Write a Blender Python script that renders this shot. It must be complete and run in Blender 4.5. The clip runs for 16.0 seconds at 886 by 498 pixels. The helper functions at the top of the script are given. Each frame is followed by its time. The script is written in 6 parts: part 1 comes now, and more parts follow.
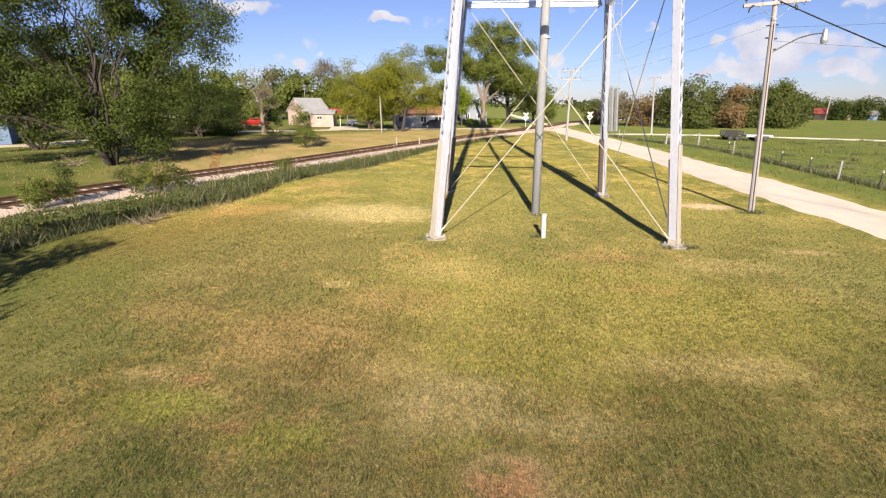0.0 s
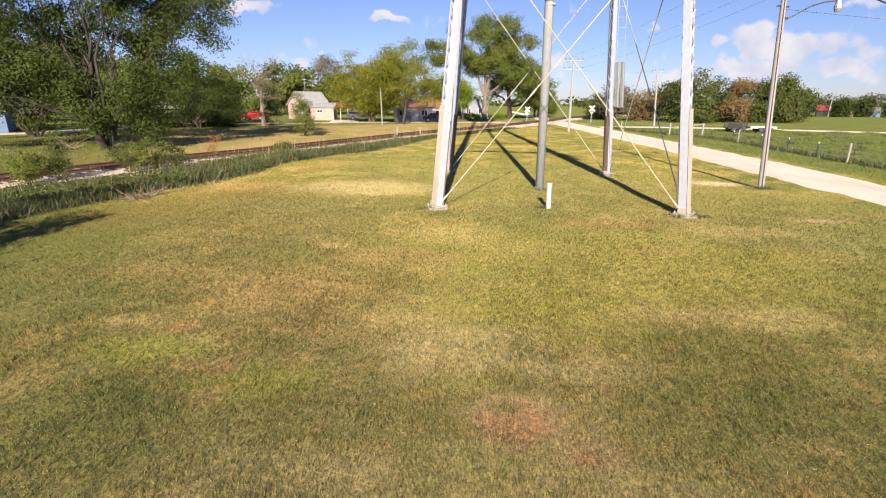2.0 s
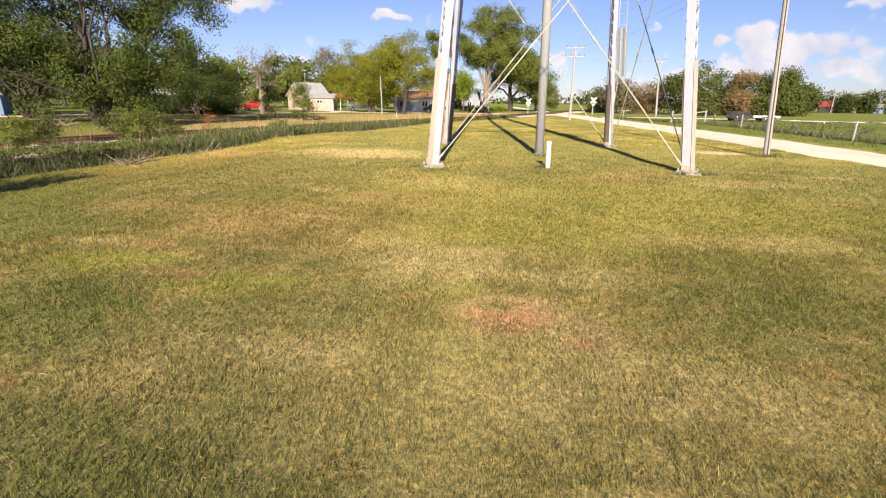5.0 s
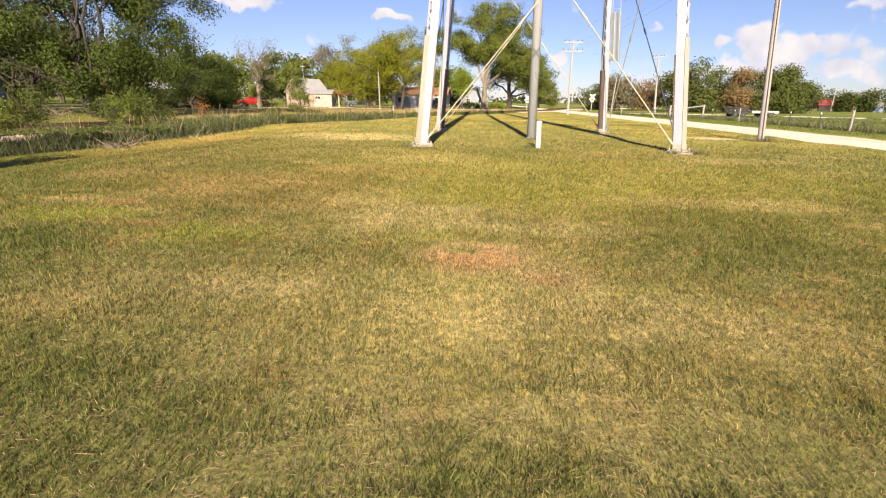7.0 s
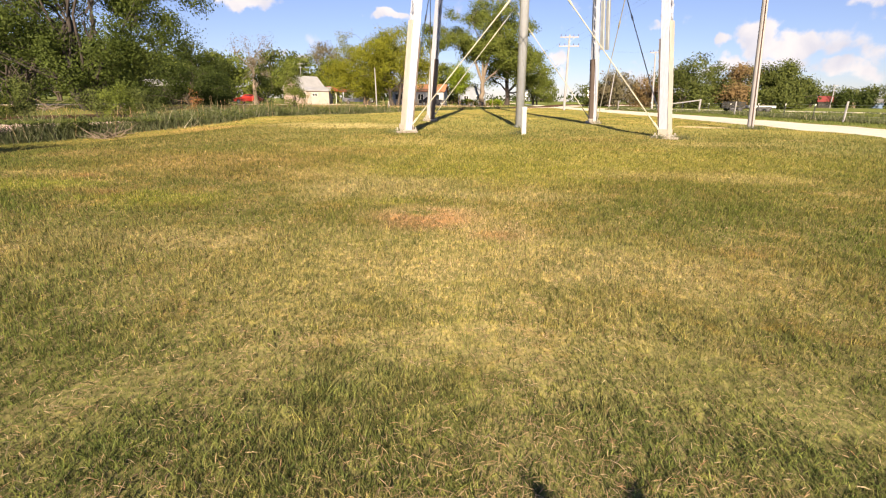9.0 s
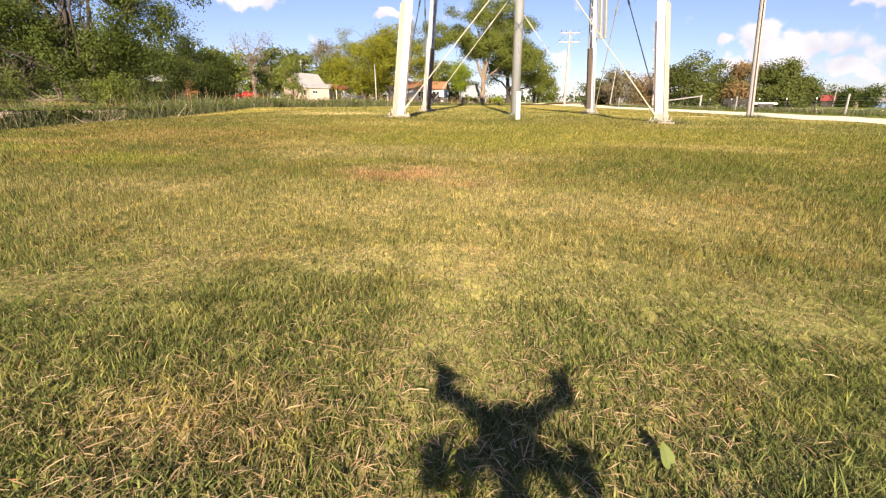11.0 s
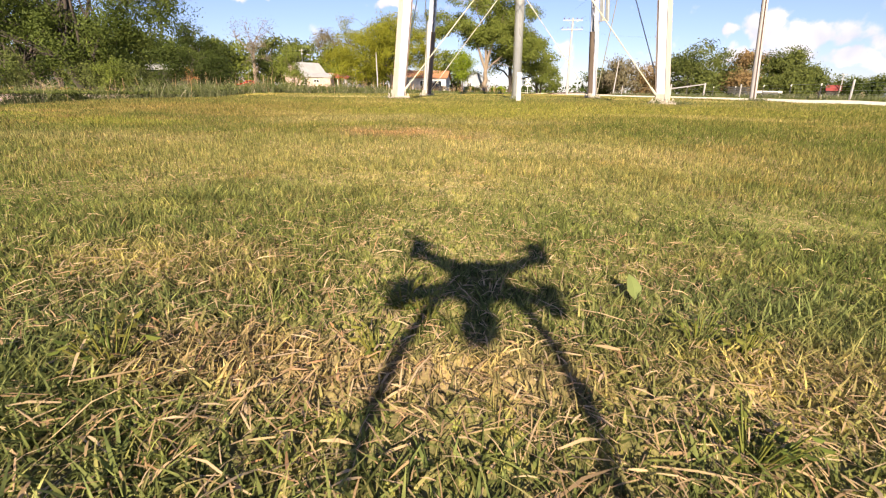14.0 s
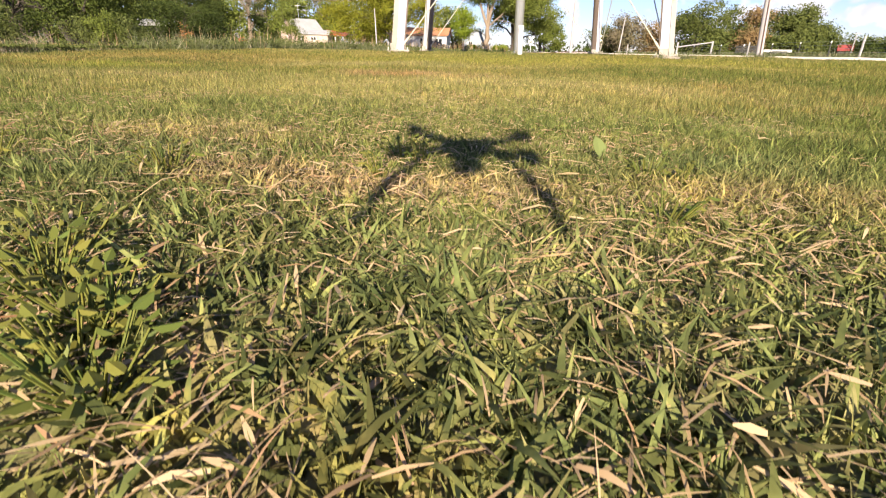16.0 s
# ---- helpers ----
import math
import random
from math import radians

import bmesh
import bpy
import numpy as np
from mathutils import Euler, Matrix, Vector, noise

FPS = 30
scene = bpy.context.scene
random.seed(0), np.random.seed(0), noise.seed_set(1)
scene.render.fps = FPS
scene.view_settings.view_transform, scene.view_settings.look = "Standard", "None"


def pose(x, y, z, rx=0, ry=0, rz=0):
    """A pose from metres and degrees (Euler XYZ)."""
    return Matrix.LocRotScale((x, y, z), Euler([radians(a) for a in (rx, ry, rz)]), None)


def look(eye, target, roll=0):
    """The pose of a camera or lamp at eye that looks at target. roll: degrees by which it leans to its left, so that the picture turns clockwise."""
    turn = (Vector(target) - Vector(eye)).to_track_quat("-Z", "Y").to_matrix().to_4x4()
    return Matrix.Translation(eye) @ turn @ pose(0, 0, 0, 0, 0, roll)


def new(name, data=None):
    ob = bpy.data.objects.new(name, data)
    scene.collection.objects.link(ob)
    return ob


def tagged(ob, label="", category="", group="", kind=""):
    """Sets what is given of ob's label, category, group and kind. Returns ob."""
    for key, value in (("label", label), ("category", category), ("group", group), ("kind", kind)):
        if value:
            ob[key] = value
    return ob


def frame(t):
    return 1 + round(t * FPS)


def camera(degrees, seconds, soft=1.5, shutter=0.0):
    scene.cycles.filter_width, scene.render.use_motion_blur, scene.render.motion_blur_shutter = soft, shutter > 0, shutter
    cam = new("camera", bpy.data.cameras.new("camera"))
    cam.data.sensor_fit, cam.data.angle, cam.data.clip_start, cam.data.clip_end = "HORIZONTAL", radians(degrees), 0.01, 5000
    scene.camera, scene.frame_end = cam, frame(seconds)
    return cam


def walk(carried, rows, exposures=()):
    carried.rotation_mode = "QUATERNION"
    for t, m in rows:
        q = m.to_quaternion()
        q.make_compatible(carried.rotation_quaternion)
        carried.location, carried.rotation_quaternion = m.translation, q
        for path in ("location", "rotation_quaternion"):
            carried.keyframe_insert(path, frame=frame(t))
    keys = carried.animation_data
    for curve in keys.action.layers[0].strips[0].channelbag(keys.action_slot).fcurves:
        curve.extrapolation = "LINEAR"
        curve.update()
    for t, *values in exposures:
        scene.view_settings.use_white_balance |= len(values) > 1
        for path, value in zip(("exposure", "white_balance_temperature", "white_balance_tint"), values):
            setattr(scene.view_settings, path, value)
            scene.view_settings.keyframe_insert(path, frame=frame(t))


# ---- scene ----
cam = camera(86.6, 16.0, soft=1.2, shutter=0.2)
PATH = [
    (0, (0.967, -0.312, 4.096), (0.842, 1.594, 3.501), 0.4),
    (0.5, (0.946, -0.235, 3.897), (0.821, 1.671, 3.302), 0.4),
    (1, (0.95, -0.16, 3.647), (0.824, 1.745, 3.05), 0.5),
    (1.5, (0.941, -0.134, 3.377), (0.814, 1.771, 2.78), 0.4),
    (2, (0.926, -0.127, 3.098), (0.799, 1.778, 2.502), 0.5),
    (2.5, (0.896, -0.096, 2.778), (0.768, 1.809, 2.182), 0.7),
    (3, (0.894, -0.069, 2.508), (0.769, 1.835, 1.91), 0.7),
    (3.5, (0.929, -0.088, 2.299), (0.802, 1.817, 1.701), 0.7),
    (4, (0.949, -0.093, 2.178), (0.822, 1.811, 1.579), 0.8),
    (6.5, (1.35, -0.002, 1.38), (1.217, 1.901, 0.779), 0.7),
    (7, (1.42, -0.046, 1.291), (1.29, 1.857, 0.69), 0.9),
    (7.5, (1.53, -0.051, 1.252), (1.397, 1.853, 0.652), 0.8),
    (8, (1.644, -0.085, 1.227), (1.509, 1.817, 0.626), 0.7),
    (8.5, (1.761, -0.043, 1.098), (1.629, 1.859, 0.496), 0.7),
    (9, (1.87, -0.044, 0.94), (1.738, 1.858, 0.335), 0.7),
    (11.5, (2.155, 0.064, 0.464), (2.014, 1.965, -0.141), 0.8),
    (12, (2.165, 0.051, 0.388), (2.022, 1.952, -0.217), 0.8),
    (12.5, (2.170, 0.037, 0.244), (2.027, 1.938, -0.361), 0.9),
    (13, (2.186, 0.031, 0.179), (2.041, 1.932, -0.426), 0.9),
    (13.5, (2.194, 0.011, 0.246), (2.048, 1.911, -0.361), 0.9),
    (14, (2.202, -0.030, 0.258), (2.056, 1.860, -0.380), 0.8),
    (14.5, (2.194, -0.092, 0.105), (2.051, 1.782, -0.579), 0.9),
    (15, (2.201, -0.152, 0.041), (2.059, 1.707, -0.683), 0.8),
    (15.5, (2.221, -0.209, 0.163), (2.077, 1.638, -0.592), 0.8),
    (16, (2.236, -0.238, 0.113), (2.096, 1.598, -0.666), 1.0),
]
walk(cam, [(t, look(e, g, r)) for t, e, g, r in PATH], exposures=[(0.0, 1.02, 6450, 10), (4.0, 1.12, 6600, 10), (7.0, 1.21, 7100, 10), (9.0, 1.27, 7250, 10), (11.5, 1.42, 7200, 10), (14.0, 1.48, 7100, 10), (16.0, 1.55, 6700, 10)])

# world, sun, exposure
SUN_EL, SUN_TURN = 25.0, 1.4
world = bpy.data.worlds.new("sky")
scene.world = world
world.use_nodes = True


def sky_world():
    nt = world.node_tree
    nt.nodes.clear()
    N, L = nt.nodes.new, nt.links.new
    out, bg = N("ShaderNodeOutputWorld"), N("ShaderNodeBackground")
    sky = N("ShaderNodeTexSky")
    sky.sky_type = "NISHITA"
    sky.sun_disc = False
    sky.sun_elevation, sky.sun_rotation = radians(SUN_EL), radians(180 - SUN_TURN)
    sky.altitude, sky.air_density, sky.dust_density, sky.ozone_density = 300, 1.0, 0.25, 3.5
    co = N("ShaderNodeTexCoord")
    # puffs of cumulus: direction to the middle, half width and half height
    puffs = CLOUDS
    wob = N("ShaderNodeTexNoise")
    wob.inputs["Scale"].default_value, wob.inputs["Detail"].default_value = 16.0, 9.0
    L(co.outputs["Generated"], wob.inputs["Vector"])
    off = N("ShaderNodeVectorMath")
    off.operation = "MULTIPLY_ADD"
    off.inputs[1].default_value = (0.09, 0.09, 0.075)
    L(wob.outputs["Color"], off.inputs[0])
    L(co.outputs["Generated"], off.inputs[2])
    total = None
    for (dx, dy, dz, w, h, power) in puffs:
        sub = N("ShaderNodeVectorMath")
        sub.operation = "SUBTRACT"
        sub.inputs[1].default_value = (dx + 0.045, dy + 0.045, dz + 0.035)
        L(off.outputs[0], sub.inputs[0])
        sc = N("ShaderNodeVectorMath")
        sc.operation = "MULTIPLY"
        sc.inputs[1].default_value = (1 / w, 1 / w, 1 / h)
        L(sub.outputs[0], sc.inputs[0])
        ln = N("ShaderNodeVectorMath")
        ln.operation = "LENGTH"
        L(sc.outputs[0], ln.inputs[0])
        mp = N("ShaderNodeMapRange")
        mp.interpolation_type = "SMOOTHSTEP"
        for i, v in ((1, 1.25), (2, 0.25), (3, 0.0), (4, power)):
            mp.inputs[i].default_value = v
        L(ln.outputs["Value"], mp.inputs[0])
        if total is None:
            total = mp.outputs[0]
        else:
            mx = N("ShaderNodeMath")
            mx.operation = "MAXIMUM"
            L(total, mx.inputs[0])
            L(mp.outputs[0], mx.inputs[1])
            total = mx.outputs[0]
    fine = N("ShaderNodeTexNoise")
    fine.inputs["Scale"].default_value, fine.inputs["Detail"].default_value = 22.0, 10.0
    L(co.outputs["Generated"], fine.inputs["Vector"])
    add = N("ShaderNodeMath")
    add.operation = "MULTIPLY_ADD"
    add.inputs[1].default_value, add.inputs[2].default_value = 2.6, -1.3
    L(fine.outputs["Fac"], add.inputs[0])
    both = N("ShaderNodeMath")
    both.operation = "ADD"
    L(total, both.inputs[0])
    L(add.outputs[0], both.inputs[1])
    mul = N("ShaderNodeMapRange")
    mul.interpolation_type = "SMOOTHSTEP"
    for i, v in ((1, 0.3), (2, 0.86), (3, 0.0), (4, 0.95)):
        mul.inputs[i].default_value = v
    L(both.outputs[0], mul.inputs[0])
    # white cloud, a little greyer underneath by its own structure
    tone = N("ShaderNodeValToRGB")
    tone.color_ramp.elements[0].position, tone.color_ramp.elements[0].color = 0.3, (*CLOUD_DARK, 1)
    tone.color_ramp.elements[1].position, tone.color_ramp.elements[1].color = 0.6, (*CLOUD_LIT, 1)
    L(wob.outputs["Fac"], tone.inputs["Fac"])
    tint = N("ShaderNodeMix")
    tint.data_type, tint.blend_type = "RGBA", "MULTIPLY"
    tint.inputs["Factor"].default_value = 1.0
    # deeper haze-free blue towards the horizon
    axes, low = N("ShaderNodeSeparateXYZ"), N("ShaderNodeMapRange")
    L(co.outputs["Generated"], axes.inputs[0])
    for i, v in ((1, 0.0), (2, 0.3), (3, 0.0), (4, 1.0)):
        low.inputs[i].default_value = v
    L(axes.outputs[2], low.inputs[0])
    hue = N("ShaderNodeMix")
    hue.data_type = "RGBA"
    hue.inputs["A"].default_value, hue.inputs["B"].default_value = (*SKY_LOW, 1), (*SKY_TINT, 1)
    L(low.outputs[0], hue.inputs["Factor"])
    L(hue.outputs["Result"], tint.inputs["B"])
    L(sky.outputs[0], tint.inputs["A"])
    mix = N("ShaderNodeMix")
    mix.data_type = "RGBA"
    L(mul.outputs[0], mix.inputs["Factor"])
    L(tint.outputs["Result"], mix.inputs["A"])
    L(tone.outputs[0], mix.inputs["B"])
    L(mix.outputs["Result"], bg.inputs["Color"])
    bg.inputs["Strength"].default_value = SKY_STRENGTH
    L(bg.outputs[0], out.inputs[0])


SKY_STRENGTH = 0.052
SKY_TINT, SKY_LOW = (1.1, 0.95, 1.2), (0.86, 0.84, 1.12)
CLOUD_LIT, CLOUD_DARK = (8.3, 8.0, 8.5), (5.6, 5.8, 7.3)
CLOUDS = [
    (0.457, 0.883, 0.111, 0.046, 0.032, 1.10),
    (0.405, 0.909, 0.098, 0.024, 0.020, 1.10),
    (0.504, 0.859, 0.094, 0.064, 0.028, 1.10),
    (0.547, 0.832, 0.091, 0.070, 0.029, 0.83),
    (0.579, 0.811, 0.078, 0.039, 0.028, 0.75),
    (0.462, 0.884, 0.064, 0.067, 0.022, 1.05),
    (0.403, 0.914, 0.056, 0.066, 0.018, 0.83),
    (0.561, 0.826, 0.051, 0.063, 0.019, 0.98),
    (0.358, 0.932, 0.051, 0.046, 0.015, 0.65),
    (-0.179, 0.972, 0.152, 0.049, 0.011, 1.10),
    (-0.416, 0.895, 0.163, 0.066, 0.015, 1.05),
    (0.159, 0.984, 0.079, 0.027, 0.030, 1.10),
    (0.306, 0.943, 0.130, 0.025, 0.009, 0.90),
    (-0.333, 0.940, 0.072, 0.022, 0.010, 0.70),
    (-0.299, 0.951, 0.081, 0.015, 0.009, 0.68),
    (-0.154, 0.981, 0.114, 0.017, 0.010, 0.58),
    (0.309, 0.950, 0.052, 0.038, 0.024, 0.68),
    (-0.414, 0.909, 0.054, 0.029, 0.011, 0.63),
    (0.576, 0.805, 0.142, 0.056, 0.015, 0.70),
]
sky_world()
sun = new("sun", bpy.data.lights.new("sun", "SUN"))
sun.data.energy, sun.data.angle, sun.data.color = 5.0, radians(0.55), (1.0, 0.855, 0.66)
sun.matrix_world = pose(0, -40, 40, 90 - SUN_EL, 0, SUN_TURN)


# ---- small builders ----
def lerp(a, b, t):
    return a + (b - a) * t


def link_mesh(name, me, mat, parent=None, label=""):
    ob = new(name, me)
    if mat:
        me.materials.append(mat)
    if parent:
        ob.parent = parent
    if label:
        ob["label"] = label
    return ob


def part(name, bm, mat, parent, label="", smooth=False):
    me = bpy.data.meshes.new(name)
    if smooth:
        for fc in bm.faces:
            fc.smooth = True
    bm.to_mesh(me)
    bm.free()
    return link_mesh(name, me, mat, parent, label)


def thing(name, m, label, category, group="", kind=""):
    ob = new(name)
    ob.empty_display_size = 0.2
    ob.matrix_basis = m
    return tagged(ob, label, category, group, kind)


def raw_mesh(name, verts, faces, mat, parent=None, label="", smooth=False):
    """A mesh from numpy arrays: faces all with the same number of corners."""
    verts, faces = np.asarray(verts, np.float32), np.asarray(faces, np.int32)
    me = bpy.data.meshes.new(name)
    n, k = faces.shape
    me.vertices.add(len(verts))
    me.vertices.foreach_set("co", verts.ravel())
    me.loops.add(n * k)
    me.loops.foreach_set("vertex_index", faces.ravel())
    me.polygons.add(n)
    me.polygons.foreach_set("loop_start", np.arange(n, dtype=np.int32) * k)
    if smooth:
        me.polygons.foreach_set("use_smooth", np.ones(n, bool))
    me.update(calc_edges=True)
    return link_mesh(name, me, mat, parent, label)


def box(bm, c, s, turn=None, bevel=0.0):
    m = Matrix.Translation(c) @ (turn or Matrix()) @ Matrix.Diagonal((*s, 1))
    r = bmesh.ops.create_cube(bm, size=1.0, matrix=m)
    if bevel:
        ed = list({e for v in r["verts"] for e in v.link_edges})
        bmesh.ops.bevel(bm, geom=ed, offset=bevel, segments=1, affect="EDGES")


def tube(bm, pts, radii, n=8, caps=True):
    """A round bar along a line of points."""
    pts = [Vector(p) for p in pts]
    rings = []
    side = None
    for i, p in enumerate(pts):
        d = (pts[min(i + 1, len(pts) - 1)] - pts[max(i - 1, 0)]).normalized()
        if side is None:
            side = d.orthogonal().normalized()
        side = (side - d * side.dot(d)).normalized()
        up = d.cross(side)
        r = radii[i] if isinstance(radii, (list, tuple)) else radii
        rings.append([bm.verts.new(p + r * (math.cos(2 * math.pi * k / n) * side + math.sin(2 * math.pi * k / n) * up)) for k in range(n)])
    for a, b in zip(rings, rings[1:]):
        for k in range(n):
            bm.faces.new((a[k], a[(k + 1) % n], b[(k + 1) % n], b[k]))
    if caps:
        bm.faces.new(rings[0][::-1])
        bm.faces.new(rings[-1])


def bar(bm, p, q, w, h):
    """A square bar from p to q."""
    p, q = Vector(p), Vector(q)
    m = (q - p).to_track_quat("Z", "Y").to_matrix().to_4x4()
    box(bm, (p + q) / 2, (w, h, (q - p).length), m)


def catmull(pts, step):
    """Points about step apart on a smooth line through pts."""
    P = [np.array(p, float) for p in pts]
    P = [2 * P[0] - P[1]] + P + [2 * P[-1] - P[-2]]
    out = []
    for i in range(1, len(P) - 2):
        n = max(1, int(np.linalg.norm(P[i + 1] - P[i]) / step))
        for k in range(n):
            t = k / n
            out.append(0.5 * (2 * P[i] + (P[i + 1] - P[i - 1]) * t + (2 * P[i - 1] - 5 * P[i] + 4 * P[i + 1] - P[i + 2]) * t * t
                              + (3 * P[i] - P[i - 1] - 3 * P[i + 1] + P[i + 2]) * t ** 3))
    out.append(P[-2])
    return np.array(out)


# ---- materials ----
class Nodes:
    def __init__(self, name):
        self.mat = bpy.data.materials.new(name)
        self.mat.use_nodes = True
        self.nt = self.mat.node_tree
        self.bsdf = self.nt.nodes["Principled BSDF"]
        self.out = self.nt.nodes["Material Output"]

    def add(self, kind, operation="", interpolation_type="", data_type="", blend_type=""):
        n = self.nt.nodes.new(kind)
        if operation:
            n.operation = operation
        if interpolation_type:
            n.interpolation_type = interpolation_type
        if data_type:
            n.data_type = data_type
        if blend_type:
            n.blend_type = blend_type
        return n

    def link(self, a, b):
        self.nt.links.new(a, b)

    def place(self):
        return self.add("ShaderNodeNewGeometry").outputs["Position"]

    def local(self):
        return self.add("ShaderNodeTexCoord").outputs["Object"]

    def noise(self, vec, scale, detail=4.0, rough=0.55, out="Fac", stretch=None):
        if stretch:
            m = self.add("ShaderNodeVectorMath", operation="MULTIPLY")
            m.inputs[1].default_value = stretch
            self.link(vec, m.inputs[0])
            vec = m.outputs[0]
        n = self.add("ShaderNodeTexNoise")
        n.inputs["Scale"].default_value, n.inputs["Detail"].default_value, n.inputs["Roughness"].default_value = scale, detail, rough
        self.link(vec, n.inputs["Vector"])
        return n.outputs[out]

    def span(self, val, a, b, lo=0.0, hi=1.0):
        m = self.add("ShaderNodeMapRange", interpolation_type="SMOOTHSTEP")
        for i, v in ((1, a), (2, b), (3, lo), (4, hi)):
            m.inputs[i].default_value = v
        self.link(val, m.inputs[0])
        return m.outputs[0]

    def sock(self, inp, v):
        if isinstance(v, (int, float)):
            inp.default_value = v
        elif isinstance(v, tuple):
            inp.default_value = (*v, 1) if len(v) == 3 and inp.type == "RGBA" else v
        else:
            self.link(v, inp)

    def mix(self, fac, a, b, blend="MIX"):
        m = self.add("ShaderNodeMix", data_type="RGBA", blend_type=blend)
        self.sock(m.inputs["Factor"], fac)
        self.sock(m.inputs["A"], a)
        self.sock(m.inputs["B"], b)
        return m.outputs["Result"]

    def math(self, op, a, b=0.0):
        m = self.add("ShaderNodeMath", operation=op)
        self.sock(m.inputs[0], a)
        self.sock(m.inputs[1], b)
        return m.outputs[0]

    def bump(self, height, strength=0.3, dist=0.02):
        b = self.add("ShaderNodeBump")
        b.inputs["Strength"].default_value, b.inputs["Distance"].default_value = strength, dist
        self.link(height, b.inputs["Height"])
        self.link(b.outputs[0], self.bsdf.inputs["Normal"])

    def done(self, color, rough=0.7, metal=0.0, gloss=0.5):
        self.bsdf.inputs["Specular IOR Level"].default_value = gloss
        self.sock(self.bsdf.inputs["Base Color"], color)
        self.sock(self.bsdf.inputs["Roughness"], rough)
        self.bsdf.inputs["Metallic"].default_value = metal
        return self.mat


def simple(name, a, b, scale=3.0, rough=0.6, metal=0.0, fine=40.0, bump=0.15, stretch=None):
    """Two tones mixed by broad stains and fine grain."""
    n = Nodes(name)
    p = n.local()
    big, small = n.noise(p, scale, 5, stretch=stretch), n.noise(p, fine, 3, stretch=stretch)
    col = n.mix(n.span(big, 0.3, 0.7), a, b)
    col = n.mix(n.math("MULTIPLY", n.span(small, 0.35, 0.75), 0.35), col, tuple(v * 0.55 for v in a))
    if bump:
        n.bump(small, bump, 0.01)
    r = n.span(big, 0.2, 0.8, max(rough - 0.12, 0.05), min(rough + 0.12, 1.0))
    return n.done(col, r, metal)


# worn and coloured spots of the lawn: x, y, half width, half depth, strength, tint
# deep patches at (-0.9, 1.3) and (4.9, 1.5) also paint in lens corner darkening
GREEN_SPOTS = [(1.6, 0.8, 6.0, 1.6, 0.75, "fresh"), (2.108, 0.112, 0.9, 0.26, 0.5, "lush"), (1.635, 0.542, 0.25, 0.2, 0.6, "lush"), (2.667, 0.74, 0.3, 0.2, 0.5, "lush"), (0.4, 2.8, 4.4, 1.2, 0.5, "dull"), (-3.6, 2.7, 2.6, 1.5, 0.7, "deep"), (7.2, 3.4, 2.6, 1.6, 0.65, "deep"), (-0.9, 1.3, 1.8, 1.1, 0.8, "deep"), (4.9, 1.5, 1.9, 1.2, 0.85, "deep"), (-8.6, 13.5, 6.4, 6.0, 0.9, "umber"), (-8.4, 18.2, 2.2, 1.0, 0.5, "rusty"), (-6.4, 23.5, 1.6, 2.2, 0.4, "rusty"), (2.0, 2.7, 1.9, 1.2, 0.6, "hotspot"), (-2.95, 3.85, 1.3, 0.8, 0.8, "deep"), (4.7, 4.5, 1.7, 1.2, 0.5, "deep"), (7.6, 7.0, 2.2, 2.4, 0.45, "deep"), (-6.6, 6.6, 2.2, 1.6, 0.6, "deep"), (-9.5, 9.5, 3.6, 3.4, 0.6, "deep"), (10.5, 11.0, 2.0, 3.0, 0.5, "fresh"),
               (3.2, 9.0, 5.5, 3.6, 0.5, "lime"), (1.9, 6.9, 1.7, 1.2, 0.75, "lime"), (3.84, 7.5, 1.6, 0.8, 0.6, "lime"), (6.0, 9.0, 3.6, 2.2, 0.5, "lime"), (2.7, 20.0, 8.0, 7.0, 0.75, "meadow"), (10.5, 15.0, 4.5, 6.5, 0.7, "meadow"), (-5.0, 13.5, 4.0, 2.6, 0.5, "meadow"), (-4.0, 26.0, 5.0, 5.0, 0.5, "meadow"), (-3.44, 5.2, 0.95, 0.42, 0.85, "grassy"), (-1.5, 4.6, 0.85, 0.45, 0.75, "grassy"), (0.9, 4.75, 0.45, 0.22, 0.5, "grassy")]
STRAW_SPOTS = [(0.75, 5.55, 1.3, 0.8, 0.7, "ash"), (4.98, 6.8, 1.7, 0.5, 0.65, "straw"), (-4.06, 5.95, 0.6, 0.25, 0.7, "straw"), (-6.2, 10.5, 1.6, 0.8, 0.2, "straw"), (7.6, 12.0, 1.6, 0.7, 0.4, "straw"), (0.4, 11.0, 1.6, 0.8, 0.3, "straw"),
               (-2.2, 9.8, 0.5, 0.25, 0.7, "straw"), (-1.46, 2.75, 0.7, 0.3, 0.6, "straw"), (-0.75, 3.2, 1.2, 0.35, 0.45, "ash"), (2.4, 2.9, 1.4, 0.35, 0.45, "ash"), (1.953, 0.491, 0.24, 0.1, 0.8, "bare"), (2.245, 0.499, 0.2, 0.1, 0.7, "bare"), (2.667, 0.525, 0.24, 0.12, 0.6, "straw"), (1.592, 0.8, 0.3, 0.14, 0.5, "straw"), (-3.2, 17.2, 3.2, 1.7, 0.38, "pale"),
               (-2.2, 16.4, 1.6, 0.6, 0.35, "straw"), (2.3, 5.1, 0.9, 0.3, 0.5, "ash"), (-2.48, 2.55, 0.35, 0.25, 0.6, "red"), (-0.2, 6.4, 0.8, 0.3, 0.4, "straw")]
